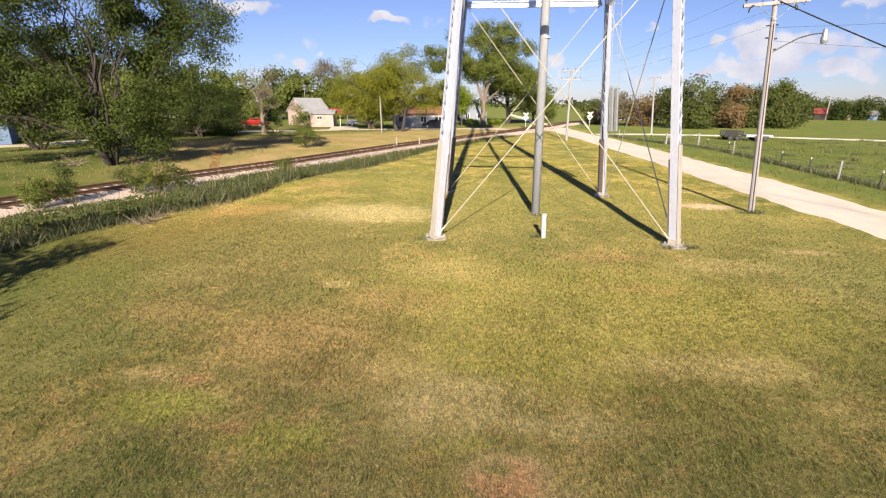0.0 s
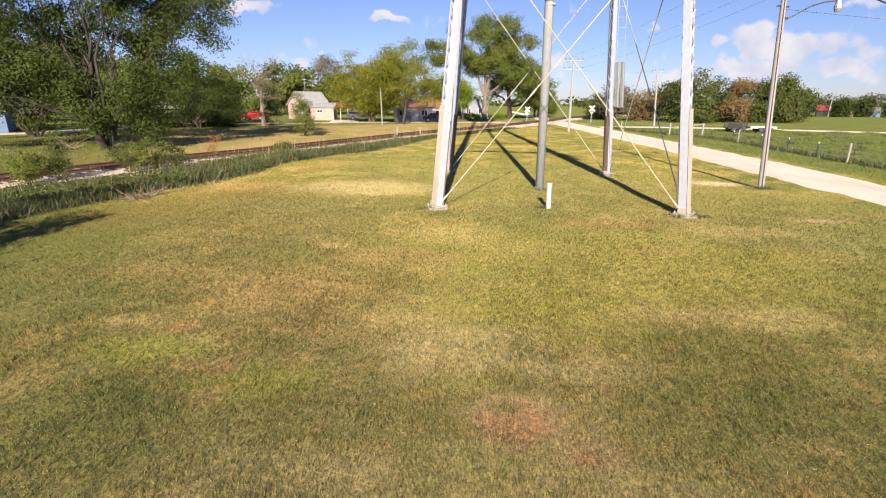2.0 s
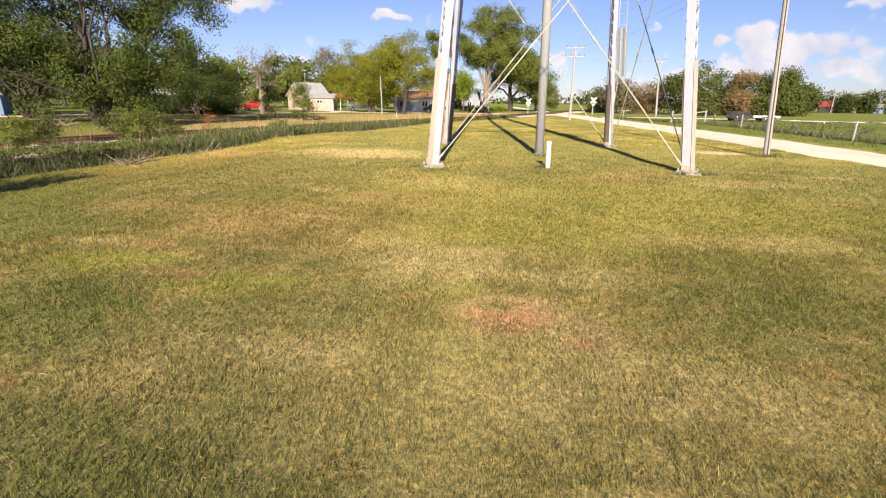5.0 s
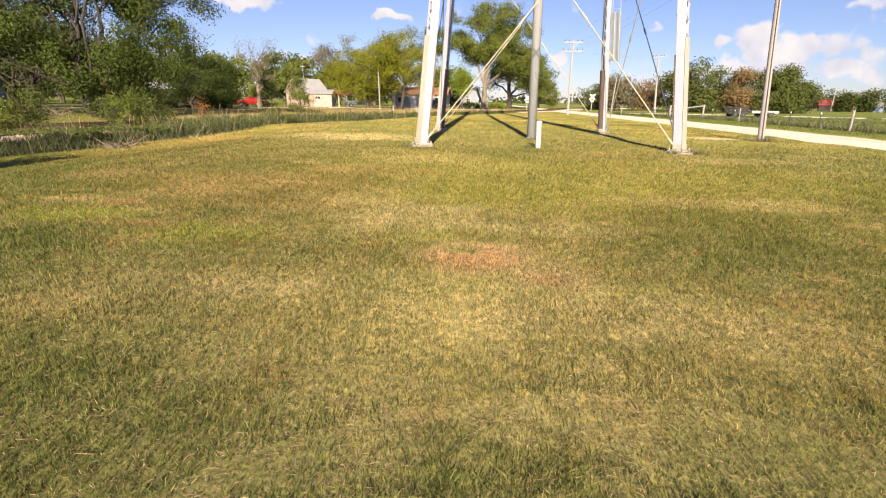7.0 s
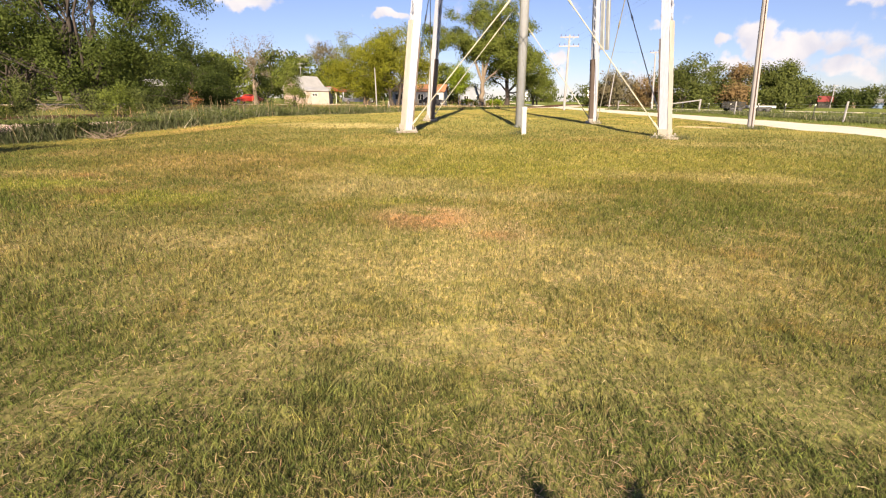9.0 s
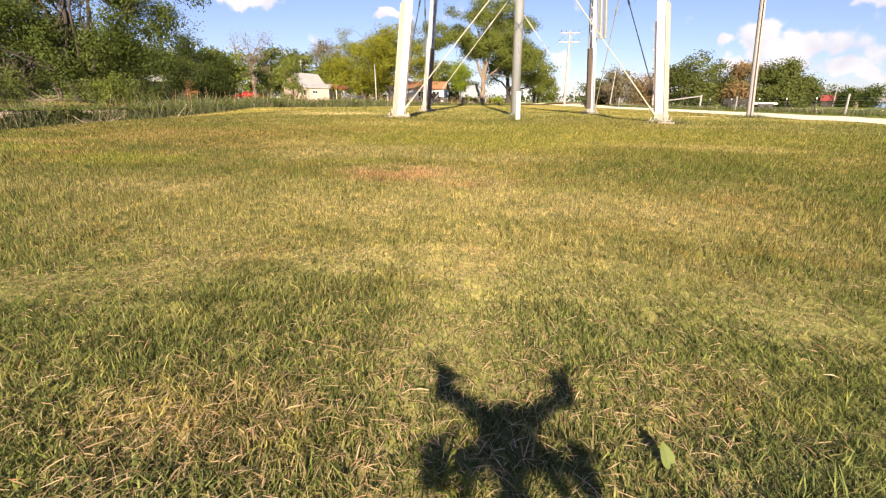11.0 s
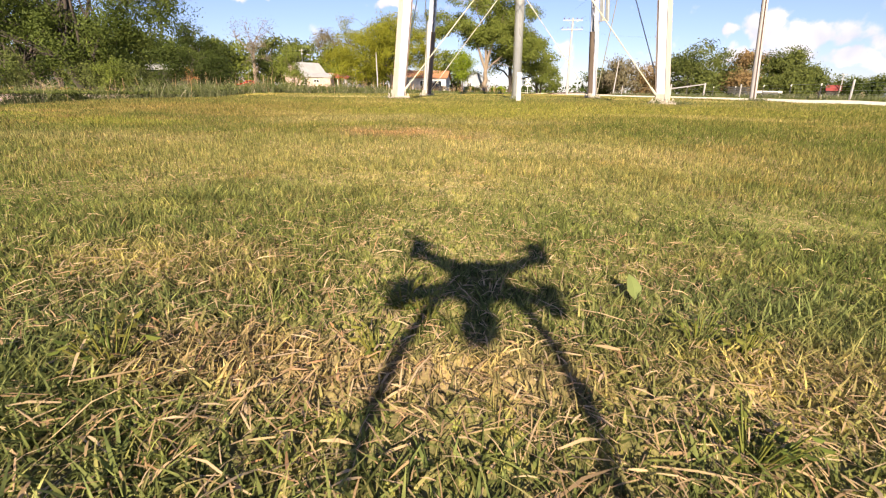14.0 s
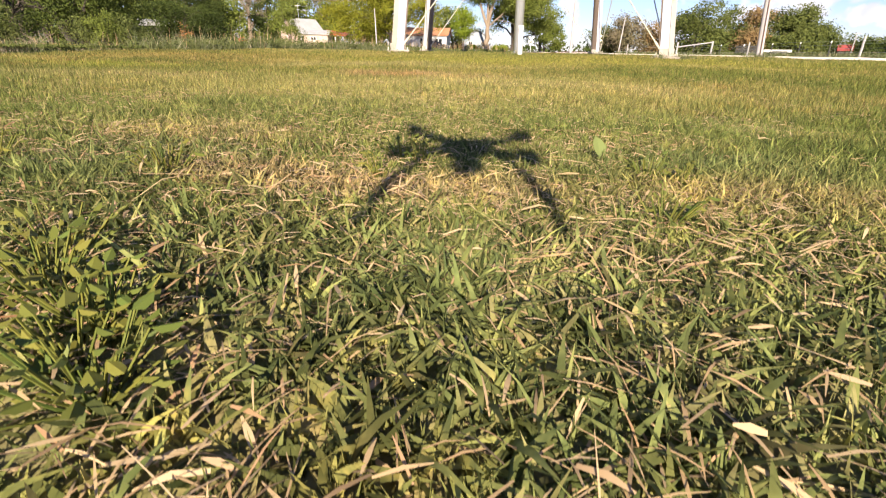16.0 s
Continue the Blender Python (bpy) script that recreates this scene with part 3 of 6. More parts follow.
def railway():
    line = resample(TRACK, 460)
    t = np.gradient(line, axis=0)
    t /= np.linalg.norm(t, axis=1)[:, None]
    nrm = np.stack([t[:, 1], -t[:, 0]], -1)
    rng = np.random.default_rng(5)
    V, F = [], []
    prof = [(-2.1, -0.1), (-1.5, 0.1), (-0.7, 0.135), (0, 0.135), (0.7, 0.135), (1.5, 0.14), (2.4, 0.13), (3.1, 0.1), (3.8, -0.1)]
    m = len(prof)
    for i in range(len(line)):
        j = rng.normal(0, 0.12, m)
        for k, (d, z) in enumerate(prof):
            q = line[i] + nrm[i] * (d + j[k] * (k in (0, m - 1)))
            V.append((q[0], q[1], gh(*q) + z + rng.normal(0, 0.012)))
    for i in range(len(line) - 1):
        for k in range(m - 1):
            F.append((i * m + k, i * m + k + 1, (i + 1) * m + k + 1, (i + 1) * m + k))
    tagged(raw_mesh("ballast_bed", V, F, BALLAST, smooth=True), "pinkish crushed-stone railway ballast", "ballast", kind="structure")
    root = thing("railway_track", pose(0, 0, 0), "rusty single railway track on dark wooden ties", "railway track")
    for side in (-0.72, 0.72):
        q = line + nrm * side
        V, F = [], []
        sec = [(-0.07, 0.0), (0.07, 0.0), (0.07, 0.02), (0.015, 0.03), (0.015, 0.1), (0.036, 0.11), (0.036, 0.15), (-0.036, 0.15), (-0.036, 0.11), (-0.015, 0.1), (-0.015, 0.03), (-0.07, 0.02)]
        m = len(sec)
        for i in range(len(q)):
            z = gh(*line[i]) + 0.15
            for d, h in sec:
                V.append((q[i][0] + nrm[i][0] * d, q[i][1] + nrm[i][1] * d, z + h))
        for i in range(len(q) - 1):
            for k in range(m):
                F.append((i * m + k, i * m + (k + 1) % m, (i + 1) * m + (k + 1) % m, (i + 1) * m + k))
        raw_mesh("rail", V, F, RUST, root, "rust-brown steel rail")
    bm = bmesh.new()
    box(bm, (0, 0, 0), (2.5, 0.23, 0.17), bevel=0.015)
    me = bpy.data.meshes.new("tie")
    bm.to_mesh(me)
    bm.free()
    me.materials.append(TIE_WOOD)
    pts = resample(TRACK, 420)
    for i in range(60, 300):
        ob = new("tie", me)
        ob.parent = root
        d = pts[i + 1] - pts[i]
        ob.matrix_basis = pose(pts[i][0], pts[i][1], gh(*pts[i]) + 0.075, 0, 0, math.degrees(math.atan2(d[1], d[0])) + 90 + random.uniform(-2, 2))


railway()


# ---- water tower ----
CX, CY = 3.35, 17.7
FEET = {"sw": (-0.2, 13.85), "se": (7.02, 13.7), "ne": (6.82, 21.5), "nw": (-0.3, 21.8)}
TOP_Z, BATTER = 30.0, 0.084


# how far each leg leans out of true per metre of height
LEAN = {"sw": -0.01, "se": -0.036, "ne": -0.018, "nw": -0.01}


def leg_at(foot, z):
    fx, fy = FEET[foot]
    k = BATTER * z
    return Vector((fx + LEAN[foot] * min(z, 9.0) + (k if fx < CX else -k), fy + (k if fy < CY else -k), z))


STRUT_Z = (7.92, 16.0, 23.4)


def tower_leg(root, foot):
    fx, fy = FEET[foot]
    z0 = gh(fx, fy)
    base, top = leg_at(foot, z0), leg_at(foot, TOP_Z)
    axis = (top - base).normalized()
    rad = Vector((fx - CX, fy - CY, 0)).normalized()
    rad = Vector((math.copysign(0.7071, rad.x), math.copysign(0.7071, rad.y), 0))
    rad = (rad - axis * rad.dot(axis)).normalized()
    tan = axis.cross(rad)
    turn = Matrix((tan, rad, axis)).transposed().to_4x4()
    m = Matrix.Translation(base) @ turn
    length = (top - base).length
    W = 0.22
    h = W / 2
    bm = bmesh.new()
    # two facing channels: web and two flanges each
    for s in (-1, 1):
        box(bm, (s * (h - 0.006), 0, length / 2), (0.012, W, length), bevel=0.003)
        for q in (-1, 1):
            box(bm, (s * (h - 0.035), q * (h - 0.006), length / 2), (0.055, 0.012, length))
    bm.transform(m)
    leg = part("leg", bm, STEEL, root, "silver-painted riveted steel leg")
    # zigzag lacing on the two open faces, above the plated foot
    n = int((length - 3.0) / 0.215)
    for q in (-1, 1):
        bm = bmesh.new()
        for i in range(n):
            z = 2.95 + i * 0.215
            s = 1 if i % 2 else -1
            bar(bm, (-s * 0.07, q * (h + 0.006), z), (s * 0.07, q * (h + 0.006), z + 0.215), 0.05, 0.01)
            tube(bm, [(s * 0.07, q * (h + 0.008), z + 0.215), (s * 0.07, q * (h + 0.028), z + 0.215)], 0.018, 6)
        bm.transform(m)
        part("lacing", bm, STEEL, leg, "zigzag lacing bars")
    for q in (-1, 1):
        bm = bmesh.new()
        tall = 3.0 if q > 0 else 2.6
        box(bm, (0, q * (h + 0.03), tall / 2), (W + 0.02, 0.014, tall), bevel=0.004)
        for i in range(14 if q > 0 else 12):
            for s in (-1, 1):
                bmesh.ops.create_icosphere(bm, subdivisions=1, radius=0.018, matrix=Matrix.Translation((s * 0.1, q * (h + 0.038), 0.15 + i * 0.21)))
        bm.transform(m)
        if q < 0:
            part("cover_plate", bm, RUST_PLATE, leg, "rust-stained riveted plate over the leg's foot")
        else:
            part("cover_plate", bm, STEEL_OLD, leg, "chalky cream riveted plate over the leg's foot")
    bm = bmesh.new()
    box(bm, (0, 0, 0.0), (0.46, 0.46, 0.04), bevel=0.01)
    for sx in (-1, 1):
        for sy in (-1, 1):
            tube(bm, [(sx * 0.19, sy * 0.19, 0.0), (sx * 0.19, sy * 0.19, 0.08)], 0.02, 6)
        box(bm, (sx * 0.165, 0, 0.1), (0.016, 0.24, 0.16))
    bm.transform(Matrix.Translation((base.x, base.y, z0 + 0.07)) @ pose(0, 0, 0, 0, 0, 45))
    part("base_plate", bm, STEEL_OLD, leg)
    # concrete footing, broken at its rim
    bm = bmesh.new()
    rng = random.Random(int(fx * 10 + fy))
    rings = []
    for r, z in ((0.36, -0.2), (0.36, 0.02), (0.31, 0.05), (0.0, 0.055)):
        if r == 0:
            c = bm.verts.new((0, 0, z))
            for k in range(14):
                bm.faces.new((rings[-1][k], rings[-1][(k + 1) % 14], c))
            continue
        ring = [bm.verts.new(((r + rng.uniform(-0.045, 0.045)) * math.cos(k * math.pi / 7), (r + rng.uniform(-0.045, 0.045)) * math.sin(k * math.pi / 7), z + rng.uniform(-0.012, 0.012))) for k in range(14)]
        if rings:
            for k in range(14):
                bm.faces.new((rings[-1][k], rings[-1][(k + 1) % 14], ring[(k + 1) % 14], ring[k]))
        rings.append(ring)
    bm.transform(Matrix.Translation((base.x, base.y, z0)))
    part("footing", bm, CONCRETE, leg, "worn concrete footing")


def water_tower():
    root = thing("water_tower", pose(0, 0, 0), "tall silver-painted steel water tower on four laced legs", "water tower")
    for foot in FEET:
        tower_leg(root, foot)
    ring = ("sw", "se", "ne", "nw")
    levels = (None,) + STRUT_Z
    for i in range(4):
        a, b = ring[i], ring[(i + 1) % 4]
        for z in STRUT_Z:
            p, q = leg_at(a, z), leg_at(b, z)
            d = (q - p).normalized()
            bm = bmesh.new()
            for s in (-0.1, 0.1):
                bar(bm, p + d * 0.2 + Vector((0, 0, s)), q - d * 0.2 + Vector((0, 0, s)), 0.12, 0.03)
            side = d.cross(Vector((0, 0, 1)))
            bar(bm, p + d * 0.2 + side * 0.02, q - d * 0.2 + side * 0.02, 0.014, 0.2)
            part("strut", bm, STEEL, root, "silver horizontal strut")
        for k in range(3):
            za, zb = (0.3 if k == 0 else STRUT_Z[k - 1]), STRUT_Z[k]
            for u, v in ((a, b), (b, a)):
                p, q = leg_at(u, za + (gh(*FEET[u]) if k == 0 else 0)), leg_at(v, zb - (0.3 if (u, v) == ("sw", "se") else 0))
                level = Vector((q.x - p.x, q.y - p.y, 0)).normalized()
                east = Vector((0.2 if (u, v) == ("ne", "se") else 0.05 if (u, v) == ("se", "ne") else 0, 0, 0))
                p, q = p + level * 0.2 + east, q - level * 0.16 + east
                d = (q - p).normalized()
                bm = bmesh.new()
                tube(bm, [p, q], 0.016, 6)
                mid = p + (q - p) * 0.42
                tube(bm, [mid - d * 0.16, mid - d * 0.1, mid + d * 0.1, mid + d * 0.16], [0.016, 0.03, 0.03, 0.016], 6)
                tube(bm, [p - d * 0.1, p + d * 0.14], 0.03, 6)
                part("tie_rod", bm, ROD, root, "thin cream-painted bracing rod with turnbuckle")
    # riser pipe in the middle
    zr = gh(3.35, 17.6)
    bm = bmesh.new()
    tube(bm, [(3.35, 17.6, zr - 0.2), (3.17, 17.65, 12), (3.35, 17.7, TOP_Z + 0.4)], 0.155, 28)
    for z in (0.0, 6.2, 12.4, 18.6):
        tube(bm, [(3.34 - min(z, 6) * 0.004, 17.62, zr + z + 0.02), (3.34 - min(z, 6) * 0.004, 17.62, zr + z + 0.07)], 0.168, 20)
    part("riser_pipe", bm, RISER, root, "silver riser pipe", smooth=True)
    # tank on top: cylinder with domed roof and bowl
    bm = bmesh.new()
    prof = [(0.15, TOP_Z + 0.2), (1.1, TOP_Z + 0.35), (2.0, TOP_Z + 0.9), (2.5, TOP_Z + 1.8), (2.6, TOP_Z + 2.4), (2.6, TOP_Z + 5.4), (2.7, TOP_Z + 5.4), (1.4, TOP_Z + 6.5), (0.0, TOP_Z + 7.1)]
    rings = []
    for r, z in prof:
        rings.append([bm.verts.new((CX + max(r, 0.01) * math.cos(k * math.pi / 16), CY + max(r, 0.01) * math.sin(k * math.pi / 16), z)) for k in range(32)])
    for a, b in zip(rings, rings[1:]):
        for k in range(32):
            bm.faces.new((a[k], a[(k + 1) % 32], b[(k + 1) % 32], b[k]))
    part("tank", bm, STEEL, root, "silver tank")
    # ladder on one leg, with a sheet guard round its foot
    bm = bmesh.new()
    lo, hi = leg_at("ne", 3.0), leg_at("ne", TOP_Z)
    for dx in (0.22, 0.52):
        tube(bm, [lo + Vector((dx, -0.12, 0)), hi + Vector((dx, -0.12, 0))], 0.013, 6)
    for i in range(72):
        c = lo + (hi - lo) * (i / 72)
        tube(bm, [c + Vector((0.22, -0.12, 0)), c + Vector((0.52, -0.12, 0))], 0.009, 5)
    part("ladder", bm, GALV, root, "narrow steel ladder")
    bm = bmesh.new()
    a, b = leg_at("ne", 2.95), leg_at("ne", 4.75)
    for dx, w in ((0.28, 0.17), (0.49, 0.15)):
        c = (a + b) / 2 + Vector((dx, -0.16, 0))
        box(bm, c, (w, 0.09, 1.8), (b - a).to_track_quat("Z", "Y").to_matrix().to_4x4(), 0.01)
    part("ladder_guard", bm, GALV, root, "grey sheet-metal climbing guard")


water_tower()


def stand_pipe():
    x, y = 3.21, 14.3
    root = thing("stand_pipe", pose(x, y, gh(x, y), 0, -1.5, 0), "short white plastic stand pipe in the lawn", "pipe")
    bm = bmesh.new()
    tube(bm, [(0, 0, -0.1), (0, 0, 0.72)], 0.073, 18)
    part("pipe", bm, PVC, root)
    bm = bmesh.new()
    tube(bm, [(0, 0, 0.68), (0, 0, 0.775), (0, 0, 0.785)], [0.083, 0.083, 0.068], 18)
    part("cap", bm, PVC, root)


stand_pipe()


# ---- poles, wires, signs ----
def utility_pole(name, x, y, h, lean, arms, r, label, lamp=False):
    root = thing(name, pose(x, y, gh(x, y), 0, lean, 0), label, "utility pole", "power line poles")
    bm = bmesh.new()
    tube(bm, [(0, 0, -0.3), (0, 0, h * 0.5), (0.01, 0, h)], [r, r * 0.86, r * 0.7], 14)
    pole = part("pole", bm, POLE_WOOD, root, "weathered round timber pole")
    for z, w, brace in arms:
        bm = bmesh.new()
        box(bm, (0, -r * 0.8, z), (w, 0.09, 0.12), bevel=0.01)
        arm = part("crossarm", bm, POLE_WOOD, root, "timber crossarm")
        for s in (-1, 1):
            if brace:
                bm = bmesh.new()
                bar(bm, (0, -r - 0.02, z - 0.55), (s * w * 0.28, -r * 0.8 - 0.06, z - 0.04), 0.035, 0.01)
                part("brace", bm, GALV, root, "flat steel brace")
            for u in (0.42, 0.92):
                bm = bmesh.new()
                c = (s * w / 2 * u, -r * 0.8, z)
                tube(bm, [(c[0], c[1], z + 0.05), (c[0], c[1], z + 0.14), (c[0], c[1], z + 0.16), (c[0], c[1], z + 0.22), (c[0], c[1], z + 0.25)], [0.015, 0.015, 0.05, 0.055, 0.03], 8)
                part("insulator", bm, CERAMIC, arm)
    if lamp:
        bm = bmesh.new()
        tube(bm, [(0.08, 0, 5.86), (0.5, 0, 6.06), (0.95, 0, 6.26), (1.35, 0, 6.34), (1.72, 0, 6.35)], 0.022, 8)
        part("lamp_arm", bm, DARK_METAL, root, "curved steel lamp arm")
        bm = bmesh.new()
        tube(bm, [(1.8, 0, 6.5), (1.8, 0, 6.48), (1.8, 0, 6.38), (1.8, 0, 6.28), (1.8, 0, 6.22)], [0.03, 0.06, 0.075, 0.095, 0.1], 12)
        lamp_head = part("lamp_head", bm, GALV, root, "grey yard lamp head")
        bm = bmesh.new()
        tube(bm, [(1.8, 0, 6.22), (1.8, 0, 6.1), (1.8, 0, 6.0)], [0.115, 0.12, 0.085], 12)
        part("refractor", bm, GALV, lamp_head, "pale ribbed glass refractor")
        # fittings down the pole
        for z, sx in ((6.75, 1), (6.3, 1), (5.95, 1), (6.75, -1), (6.35, -1)):
            bm = bmesh.new()
            tube(bm, [(sx * 0.08, 0, z), (sx * 0.2, 0, z)], 0.025, 6)
            part("bracket", bm, DARK_METAL, root)
        bm = bmesh.new()
        tube(bm, [(-0.75, -0.1, 7.44), (-0.9, -0.16, 7.36), (-0.95, -0.16, 7.2)], [0.04, 0.03, 0.02], 6)
        tube(bm, [(0.6, -0.12, 7.42), (0.66, -0.16, 7.16)], [0.03, 0.045], 8)
        tube(bm, [(0.8, -0.12, 7.42), (0.85, -0.2, 7.3), (0.95, -0.14, 7.42)], 0.012, 5)
        part("cutout_fuse", bm, DARK_METAL, root, "dark fuse cutouts")
        bm = bmesh.new()
        tube(bm, [(-0.03, -0.135, 0.0), (-0.02, -0.115, 3.4), (-0.01, -0.1, 6.8)], 0.013, 5)
        part("ground_wire", bm, RUST, root)
    return root


utility_pole("utility_pole", 11.88, 18.6, 7.65, -4.8, [(7.45, 2.2, True)], 0.112, "weathered timber utility pole with crossarm and yard lamp", True)
utility_pole("utility_pole", 11.48, 56.2, 7.8, -0.6, [(7.55, 2.0, True), (6.65, 2.2, False)], 0.14, "timber utility pole with two crossarms beside the road")
utility_pole("utility_pole", 25.8, 69.9, 7.5, -4.2, [(7.35, 1.5, True)], 0.13, "leaning timber utility pole with one short crossarm")
utility_pole("utility_pole", 101.6, 147.5, 5.6, 0.5, [(6.0, 1.6, False)], 0.16, "distant timber utility pole by the farm")
utility_pole("utility_pole", -52.0, 98, 8.4, 0, [(8.2, 1.2, False)], 0.15, "distant pale utility pole among trees")
utility_pole("utility_pole", 24.6, 88, 5.6, 3.5, [], 0.1, "slim leaning timber pole beside the trees")


def cable(a, b, sag, r, label):
    a, b = Vector(a), Vector(b)
    pts = [a.lerp(b, i / 14) - Vector((0, 0, sag * 4 * (i / 14) * (1 - i / 14))) for i in range(15)]
    bm = bmesh.new()
    tube(bm, [p - a for p in pts], r, 5)
    ob = part("power_cable", bm, CABLE, None)
    ob.location = a
    tagged(ob, label, "cable", "overhead wires")


for dx, dz in ((-1.05, 7.65), (0.95, 7.65)):
    cable((11.2 + dx, 18.6, dz), (11.4 + dx, 56.1, 7.75), 0.35, 0.0035, "thin overhead power wire between poles")
    cable((11.2 + dx, 18.6, dz), (12.0 + dx, -24, 7.6), 0.35, 0.0035, "thin overhead power wire between poles")
cable((11.16, 18.7, 6.72), (11.3, 56.1, 6.7), 0.35, 0.0035, "thin overhead telephone wire")
cable((11.25, 18.6, 7.6), (17.2, 10.8, 2.6), 0.12, 0.022, "thick black twisted service cable")
cable((11.26, 18.75, 6.72), (28.0, 26.0, 8.4), 0.1, 0.005, "thin dark wire running off over the road")
cable((11.38, 18.75, 6.3), (28.0, 26.0, 6.6), 0.1, 0.005, "thin dark wire running off over the road")
cable((11.4, 56.1, 6.7), (25.3, 69.8, 7.4), 0.3, 0.0035, "thin overhead wire across the road")
cable((11.4, 56.1, 7.7), (9.0, 118, 7.8), 0.6, 0.005, "thin overhead power wire between poles")


def crossbuck(x, y, turn):
    root = thing("crossbuck_sign", pose(x, y, gh(x, y), 0, 0, turn), "white railway crossing sign on a thin post", "sign", "railway crossing signs")
    bm = bmesh.new()
    box(bm, (0, 0, 1.3), (0.09, 0.09, 2.8), bevel=0.008)
    part("post", bm, GALV, root)
    for s in (-1, 1):
        bm = bmesh.new()
        box(bm, (0, -0.06 - 0.008 * s, 2.3), (1.22, 0.012, 0.23), pose(0, 0, 0, 0, 45 * s, 0), 0.003)
        part("blade", bm, WHITE, root, "white crossbuck board")
    bm = bmesh.new()
    box(bm, (0, -0.06, 1.62), (0.5, 0.012, 0.24), bevel=0.003)
    part("plate", bm, WHITE, root, "small white plate")


crossbuck(20.4, 84.6, 0)
crossbuck(9.9, 88.0, 8)


# ---- fence along the field ----
def fence():
    line = [(18.8, 61.2), (20.9, 56), (22.5, 51.5), (23.3, 47.6), (23.4, 43.8), (23.2, 42.5), (22.9, 38.6), (22.6, 34.9), (22.1, 31.1), (21.7, 28.0), (21.5, 24.9), (21.5, 21.8), (21.6, 18.6), (21.7, 15), (21.8, 11), (21.9, 6), (22, 0), (22, -6), (22, -12)]
    kinds = "wsssswssswssws"
    root = thing("fence", pose(0, 0, 0), "wire field fence on mixed wood and steel posts", "fence")
    rng = random.Random(3)
    pts = np.array(line)
    for i, (x, y) in enumerate(line):
        bm = bmesh.new()
        z = gh(x, y)
        lean = rng.uniform(-0.06, 0.06)
        if kinds[i % len(kinds)] == "w":
            tube(bm, [(x, y, z - 0.2), (x + lean + 0.03, y, z + 1.08)], [0.055, 0.05], 8)
            part("post", bm, POLE_WOOD, root, "grey wooden post")
        else:
            box(bm, (x + lean / 2, y, z + 0.42), (0.045, 0.045, 1.04))
            post = part("post", bm, DARK_METAL, root, "dark steel post")
            bm = bmesh.new()
            box(bm, (x + lean / 2, y, z + 0.88), (0.05, 0.05, 0.12))
            part("tip", bm, WHITE, post, "white painted tip")
    for h in (0.3, 0.52, 0.72, 0.9):
        bm = bmesh.new()
        tube(bm, [(x, y, gh(x, y) + h + rng.uniform(-0.03, 0.03)) for x, y in pts], 0.006, 4)
        part("wire", bm, GALV, root, "thin strand of wire")
    brace = thing("fence_brace", pose(23.7, 50.4, gh(23.7, 50.4)), "pale wooden corner post with slanting brace rail", "fence post")
    bm = bmesh.new()
    tube(bm, [(0, 0, -0.2), (0, 0, 1.3)], 0.085, 10)
    part("post", bm, POLE_WOOD, brace)
    bm = bmesh.new()
    tube(bm, [(0, 0, 1.2), (-2.6, 1.6, 0.75)], 0.06, 8)
    part("rail", bm, POLE_WOOD, brace)
    bm = bmesh.new()
    tube(bm, [(-2.6, 1.6, -0.2), (-2.6, 1.6, 1.2)], 0.08, 10)
    part("post", bm, POLE_WOOD, brace)


fence()


# ---- trees ----
LEAF_OAK = mat_leaf("cottonwood_leaf", (0.085, 0.115, 0.024), (0.18, 0.205, 0.046), (0.115, 0.145, 0.028))
LEAF_ELM = mat_leaf("elm_leaf", (0.13, 0.15, 0.014), (0.24, 0.24, 0.03), (0.17, 0.175, 0.02))
LEAF_BIG = mat_leaf("dusty_green_leaf", (0.05, 0.072, 0.018), (0.1, 0.13, 0.03), (0.06, 0.085, 0.018))
LEAF_GROVE = mat_leaf("grove_leaf", (0.06, 0.08, 0.022), (0.13, 0.15, 0.04), (0.085, 0.105, 0.028))
LEAF_DUSTY = mat_leaf("grey_green_leaf", (0.12, 0.15, 0.07), (0.2, 0.23, 0.11), (0.15, 0.18, 0.085))
LEAF_CEDAR = mat_leaf("cedar_leaf", (0.025, 0.04, 0.01), (0.065, 0.085, 0.02), (0.04, 0.06, 0.013))
LEAF_LIME = mat_leaf("bright_young_leaf", (0.14, 0.2, 0.016), (0.22, 0.28, 0.03), (0.15, 0.2, 0.018))
LEAF_BROWN = mat_leaf("russet_bud_leaf", (0.19, 0.13, 0.062), (0.25, 0.165, 0.082), (0.15, 0.125, 0.058))
LEAF_RUST = mat_leaf("rust_brown_seed", (0.3, 0.13, 0.05), (0.36, 0.17, 0.07), (0.26, 0.12, 0.05))
LEAF_GREY = mat_leaf("grey_twig_leaf", (0.17, 0.145, 0.095), (0.14, 0.13, 0.07), (0.19, 0.16, 0.11))
LEAF_WEED = mat_leaf("verge_weed_leaf", (0.065, 0.085, 0.026), (0.145, 0.165, 0.05), (0.085, 0.11, 0.03))
BARK_DARK = simple("dark_grey_bark", (0.07, 0.055, 0.046), (0.045, 0.036, 0.03), 2.0, 0.9, 0, 12, 0.6, (3, 3, 0.6))
BARK_STEM = simple("grey_stem_bark", (0.06, 0.049, 0.043), (0.038, 0.031, 0.027), 2.0, 0.9, 0, 12, 0.6, (3, 3, 0.6))
BARK = simple("grey_brown_bark", (0.11, 0.085, 0.07), (0.065, 0.052, 0.042), 2.0, 0.9, 0, 12, 0.6, (3, 3, 0.6))
BARK_RUST = simple("rust_brown_stem", (0.3, 0.14, 0.07), (0.22, 0.1, 0.05), 2.0, 0.9)
